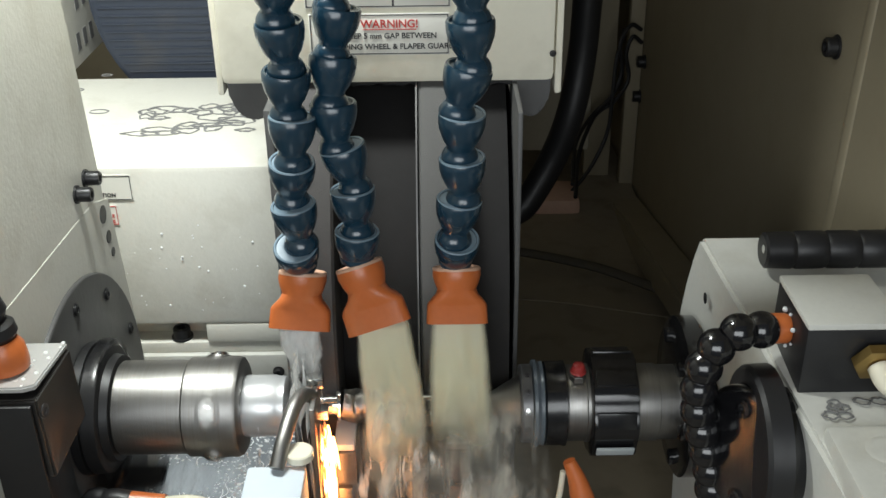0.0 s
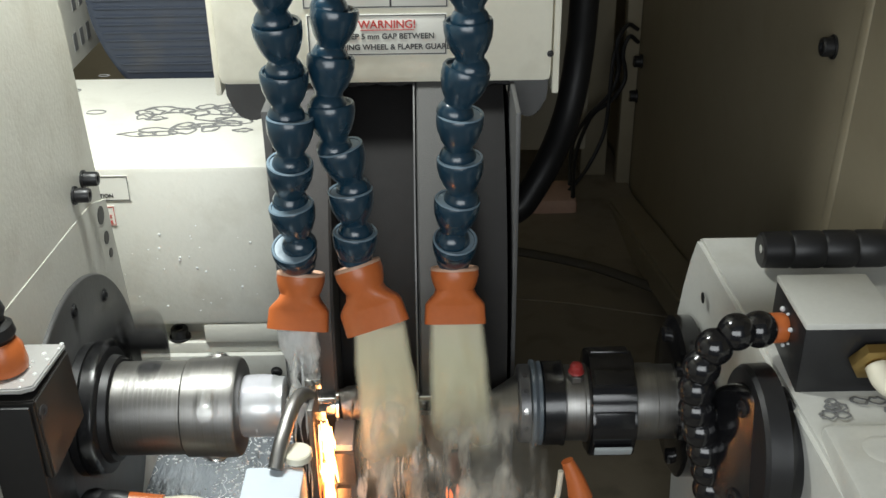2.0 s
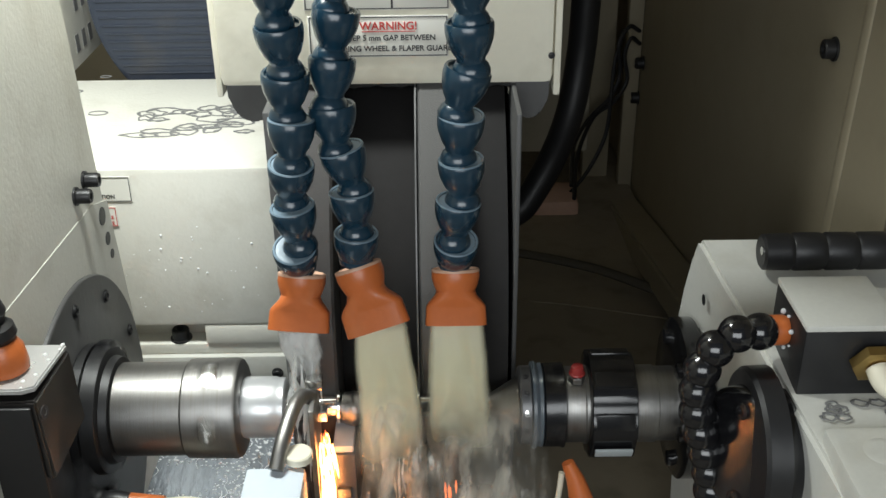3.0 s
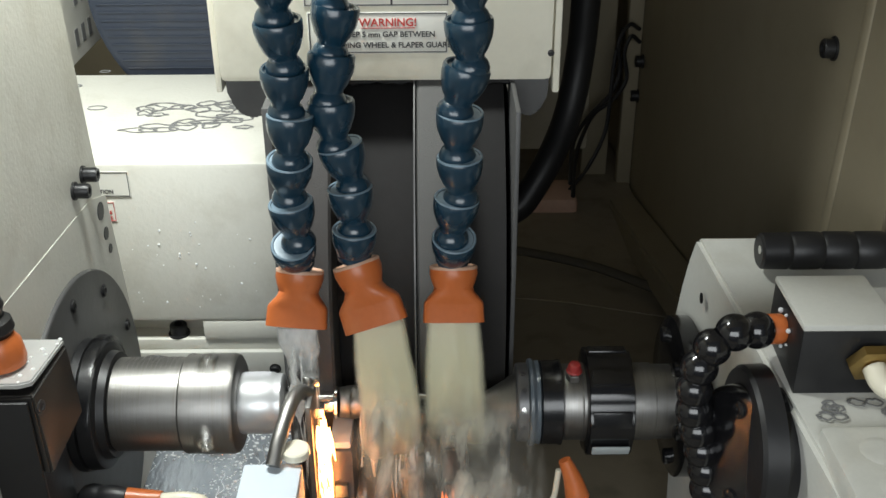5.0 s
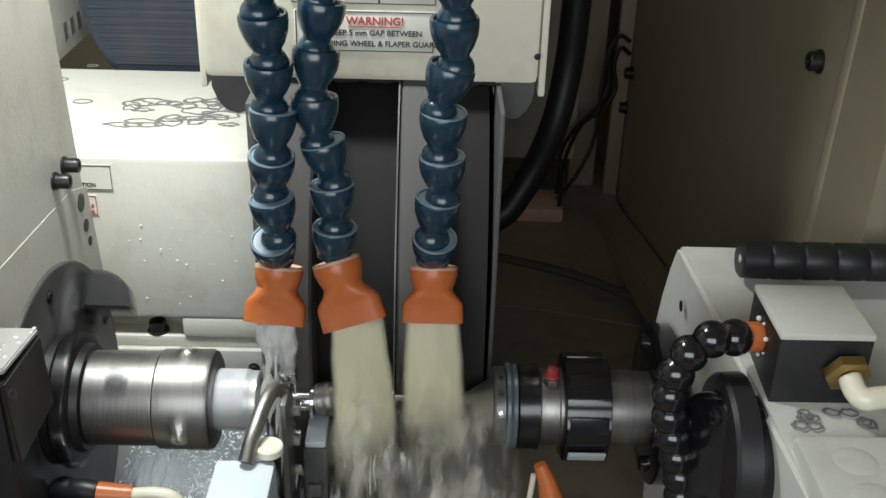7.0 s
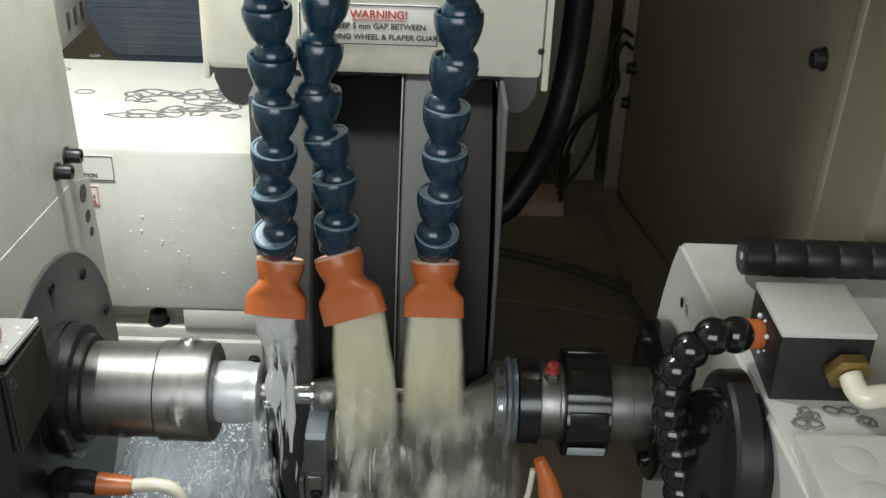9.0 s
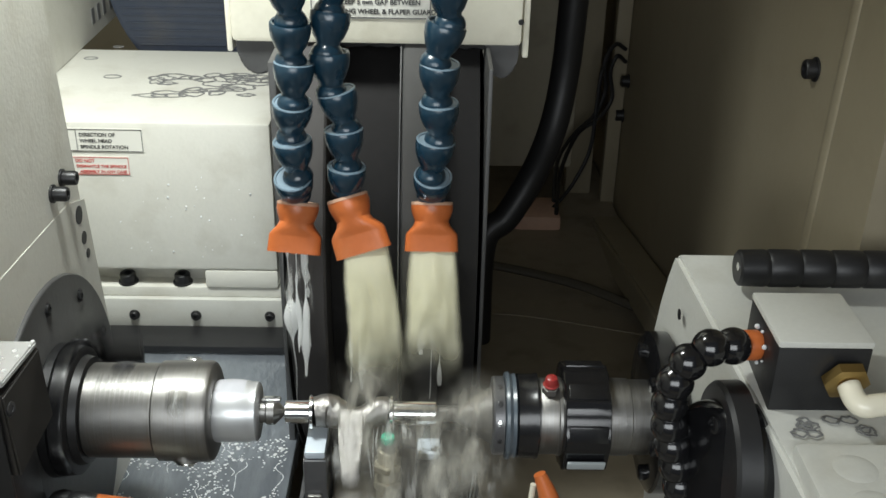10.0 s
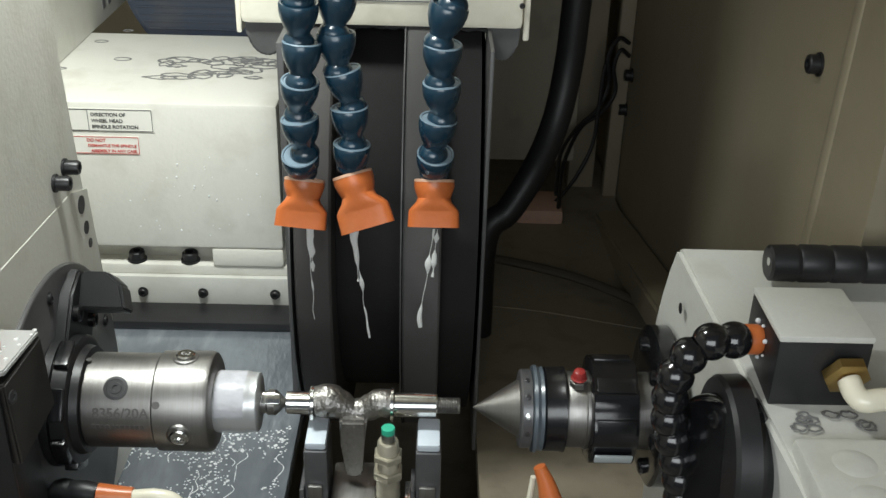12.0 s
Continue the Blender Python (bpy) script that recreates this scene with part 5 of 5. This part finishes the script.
    # splashes lying on the way cover, foam on the chuck nose
    bm = bmesh.new()
    for _ in range(1900):
        y = 0.03 + 0.16 * random.random() ** 1.3
        x = random.uniform(-0.31, -0.125)
        if noise.noise((x * 22, y * 22, 5)) < -0.12:
            continue
        r = random.uniform(0.0004, 0.0012) * (2.0 if random.random() < 0.08 else 1.0)
        bmesh.ops.create_icosphere(bm, subdivisions=1, radius=r, matrix=pose(x, y, 0.8352) @ Matrix.Diagonal((1.2, 1, 0.4, 1)))
    tagged(single("coolant_beads", bm, FOAM, (-0.2, 0.15, 0.835), "white coolant beads lying on the wet cover", "water"), kind="stuff")
    bm = bmesh.new()
    for _ in range(26):
        x, y = random.uniform(-0.31, -0.125), random.uniform(0.05, 0.19)
        pts = [Vector((x + 0.010 * noise.noise((x * 40, k * 0.4, 1)), y - 0.006 * k, 0.8354)) for k in range(random.randint(3, 10))]
        add_tube(bm, smooth_path(pts, 3), lambda t: random.uniform(0.0002, 0.0006), 5, 0.3)
    tagged(single("coolant_runs", bm, FOAM, (-0.2, 0.15, 0.835), "white coolant runs on the wet cover", "water"), kind="stuff")


def sparks():
    for k in range(3):
        bm = bmesh.new()
        for _ in range(70 if k else 34):
            x = -0.0845 + random.gauss(0, 0.0015)
            z0 = 1.024 - abs(random.gauss(0, 0.03))
            ln = random.uniform(0.015, 0.045)
            pts = [Vector((x + (x + 0.0875) * 0.3 * t, -0.050 + random.uniform(-0.004, 0.004), z0 - ln * t)) for t in (0, 0.35, 0.7, 1)]
            add_tube(bm, pts, lambda t: (0.0011 if k else 0.0006) * math.sin(math.pi * (0.1 + 0.85 * t)) + 0.0001, 5)
        for _ in range(50 if k else 9):
            x = -0.0845 + random.gauss(0, 0.0014)
            z0 = random.uniform(0.93, 1.015)
            pts = [Vector((x, -0.052, z0 - 0.03 * t)) for t in (0, 0.5, 1)]
            add_tube(bm, pts, lambda t: 0.0012 * math.sin(math.pi * (0.1 + 0.8 * t)) + 0.0001, 5)
        ob = single("grinding_sparks", bm, SPARK_HOT if k else SPARK_RED, (-0.0875, -0.012, 0.99), "white-hot orange stream of grinding sparks", "sparks", "grinding sparks", "stuff")
        SPARKS.append((ob, k))
    bm = bmesh.new()
    for _ in range(7):
        x = 0.004 + random.gauss(0, 0.003)
        z0 = random.uniform(0.955, 0.975)
        add_tube(bm, [Vector((x, -0.056, z0 - 0.012 * t)) for t in (0, 0.5, 1)], lambda t: 0.0009 * math.sin(math.pi * (0.1 + 0.8 * t)) + 0.0001, 5)
    SPARKS.append((single("grinding_sparks", bm, SPARK_RED, (0.004, -0.056, 0.97), "small orange burst of grinding sparks", "sparks", "grinding sparks", "stuff"), 3))


# ---------------------------------------------------------------- movement
SLIDE = [(0.0, 0.0), (9.2, 0.0), (9.35, 0.013), (9.5, 0.042), (9.75, 0.086), (10.0, 0.125), (10.2, 0.145), (10.4, 0.152), (10.6, 0.154), (12.0, 0.155)]
QUILL = [(0.0, -0.020), (11.3, -0.020), (11.4, -0.013), (11.5, -0.001), (11.6, 0.0), (12.0, 0.0)]
SPEED = 1304.0


def slide_at(t):
    return float(np.interp(t, [a for a, _ in SLIDE], [b for _, b in SLIDE]))


def turn_at(t):
    """Degrees of the work spindle, nought where it comes to rest."""
    if t <= 10.6:
        return 52 - 402 - SPEED * (10.6 - t)
    return float(np.interp(t, [10.6, 10.7, 10.8, 10.9, 11.0, 11.1, 11.2, 11.3], [52, 150, 222, 275, 325, 370, 397, 402])) - 402


def motions():
    for ob in TRAVEL:
        o = ORIGIN[ob]
        walk(ob, [(t, pose(o.x, o.y + s, o.z)) for t, s in SLIDE])
    for ob in (CHUCK, WORK):
        o = ORIGIN[ob]
        walk(ob, [(k / 30, pose(o.x, o.y, o.z, turn_at(k / 30))) for k in range(0, 342)] + [(12.0, pose(o.x, o.y, o.z, 0))])
    for ob in (QUILL_THING, HANDLE):
        o = ORIGIN[ob]
        walk(ob, [(t, pose(o.x + s, o.y, o.z)) for t, s in QUILL])
    o = ORIGIN[GAUGE_THING]
    walk(GAUGE_THING, [(0.0, pose(*o)), (7.3, pose(*o)), (8.0, pose(o.x, o.y - 0.10, o.z - 0.04)), (8.6, pose(o.x - 0.02, o.y - 0.19, o.z - 0.13)), (12.0, pose(o.x - 0.02, o.y - 0.19, o.z - 0.13))])
    for ob, stop in JETS:
        o = ORIGIN[ob]
        rows = []
        for k in range(0, 121):
            t = k / 10
            fall = 0.0 if t < stop else min(0.36, 3.5 * (t - stop) ** 2 + 0.8 * (t - stop))
            rows.append((t, pose(o.x + 0.0006 * math.sin(7 * t + o.x * 90), o.y + slide_at(min(t, stop + 0.3)), o.z - fall, 0, 0.8 * math.sin(5 * t + o.x * 40))))
        walk(ob, rows)
    for ob, stop, reach, period, k in FALLS:
        o = ORIGIN[ob]
        rows = []
        for i in range(0, 361):
            t = i / 30
            s = ((i + 3 * k) % period) / period * reach if t < stop else reach * 0.5 + min(0.36, 1.2 * (t - stop))
            rows.append((t, pose(o.x, o.y + slide_at(min(t, stop)) * 0.35, o.z - s)))
        walk(ob, rows)
    for ob, stop in ROPES:
        o = ORIGIN[ob]
        rows = []
        for i in range(0, 361, 2):
            t = i / 30
            s = ((i // 2) % 3) * 0.006 if t < stop else 0.012 + min(0.4, 0.8 * (t - stop) + 3.0 * (t - stop) ** 2)
            rows.append((t, pose(o.x, o.y + slide_at(min(t, stop + 0.1)), o.z - s, 0, 1.5 * math.sin(t * 11 + o.x * 60))))
        walk(ob, rows)
    for ob in DRIPS:
        o = ORIGIN[ob]
        walk(ob, [(k / 5, pose(o.x, o.y + slide_at(k / 5), o.z, 0, 0.8 * math.sin(k * 1.7 + o.x * 50))) for k in range(0, 61)])
    for ob, k in SPARKS:
        o = ORIGIN[ob]
        rows = []
        for i in range(0, 361, 2):
            t = i / 30
            stop = (6.75, 6.3, 6.3, 6.2)[k]
            s = ((i // 2 + k) % 4) * 0.006 if t < stop else min(0.35, 1.5 * (t - stop))
            rows.append((t, pose(o.x + 0.0008 * math.sin(9 * t + k), o.y, o.z - s)))
        walk(ob, rows)


# ---------------------------------------------------------------- build
enclosure()
workhead()
wheel_head()
wheel_guard()
wheels()
hoses()
CHUCK = chuck()
WORK = workpiece()
QUILL_THING = quill()
tailstock()
manifold()
ball_hose()
HANDLE = handle()
GAUGE_THING = gauge()
work_rests()
front_left()
far_side()
coolant()
sparks()
motions()
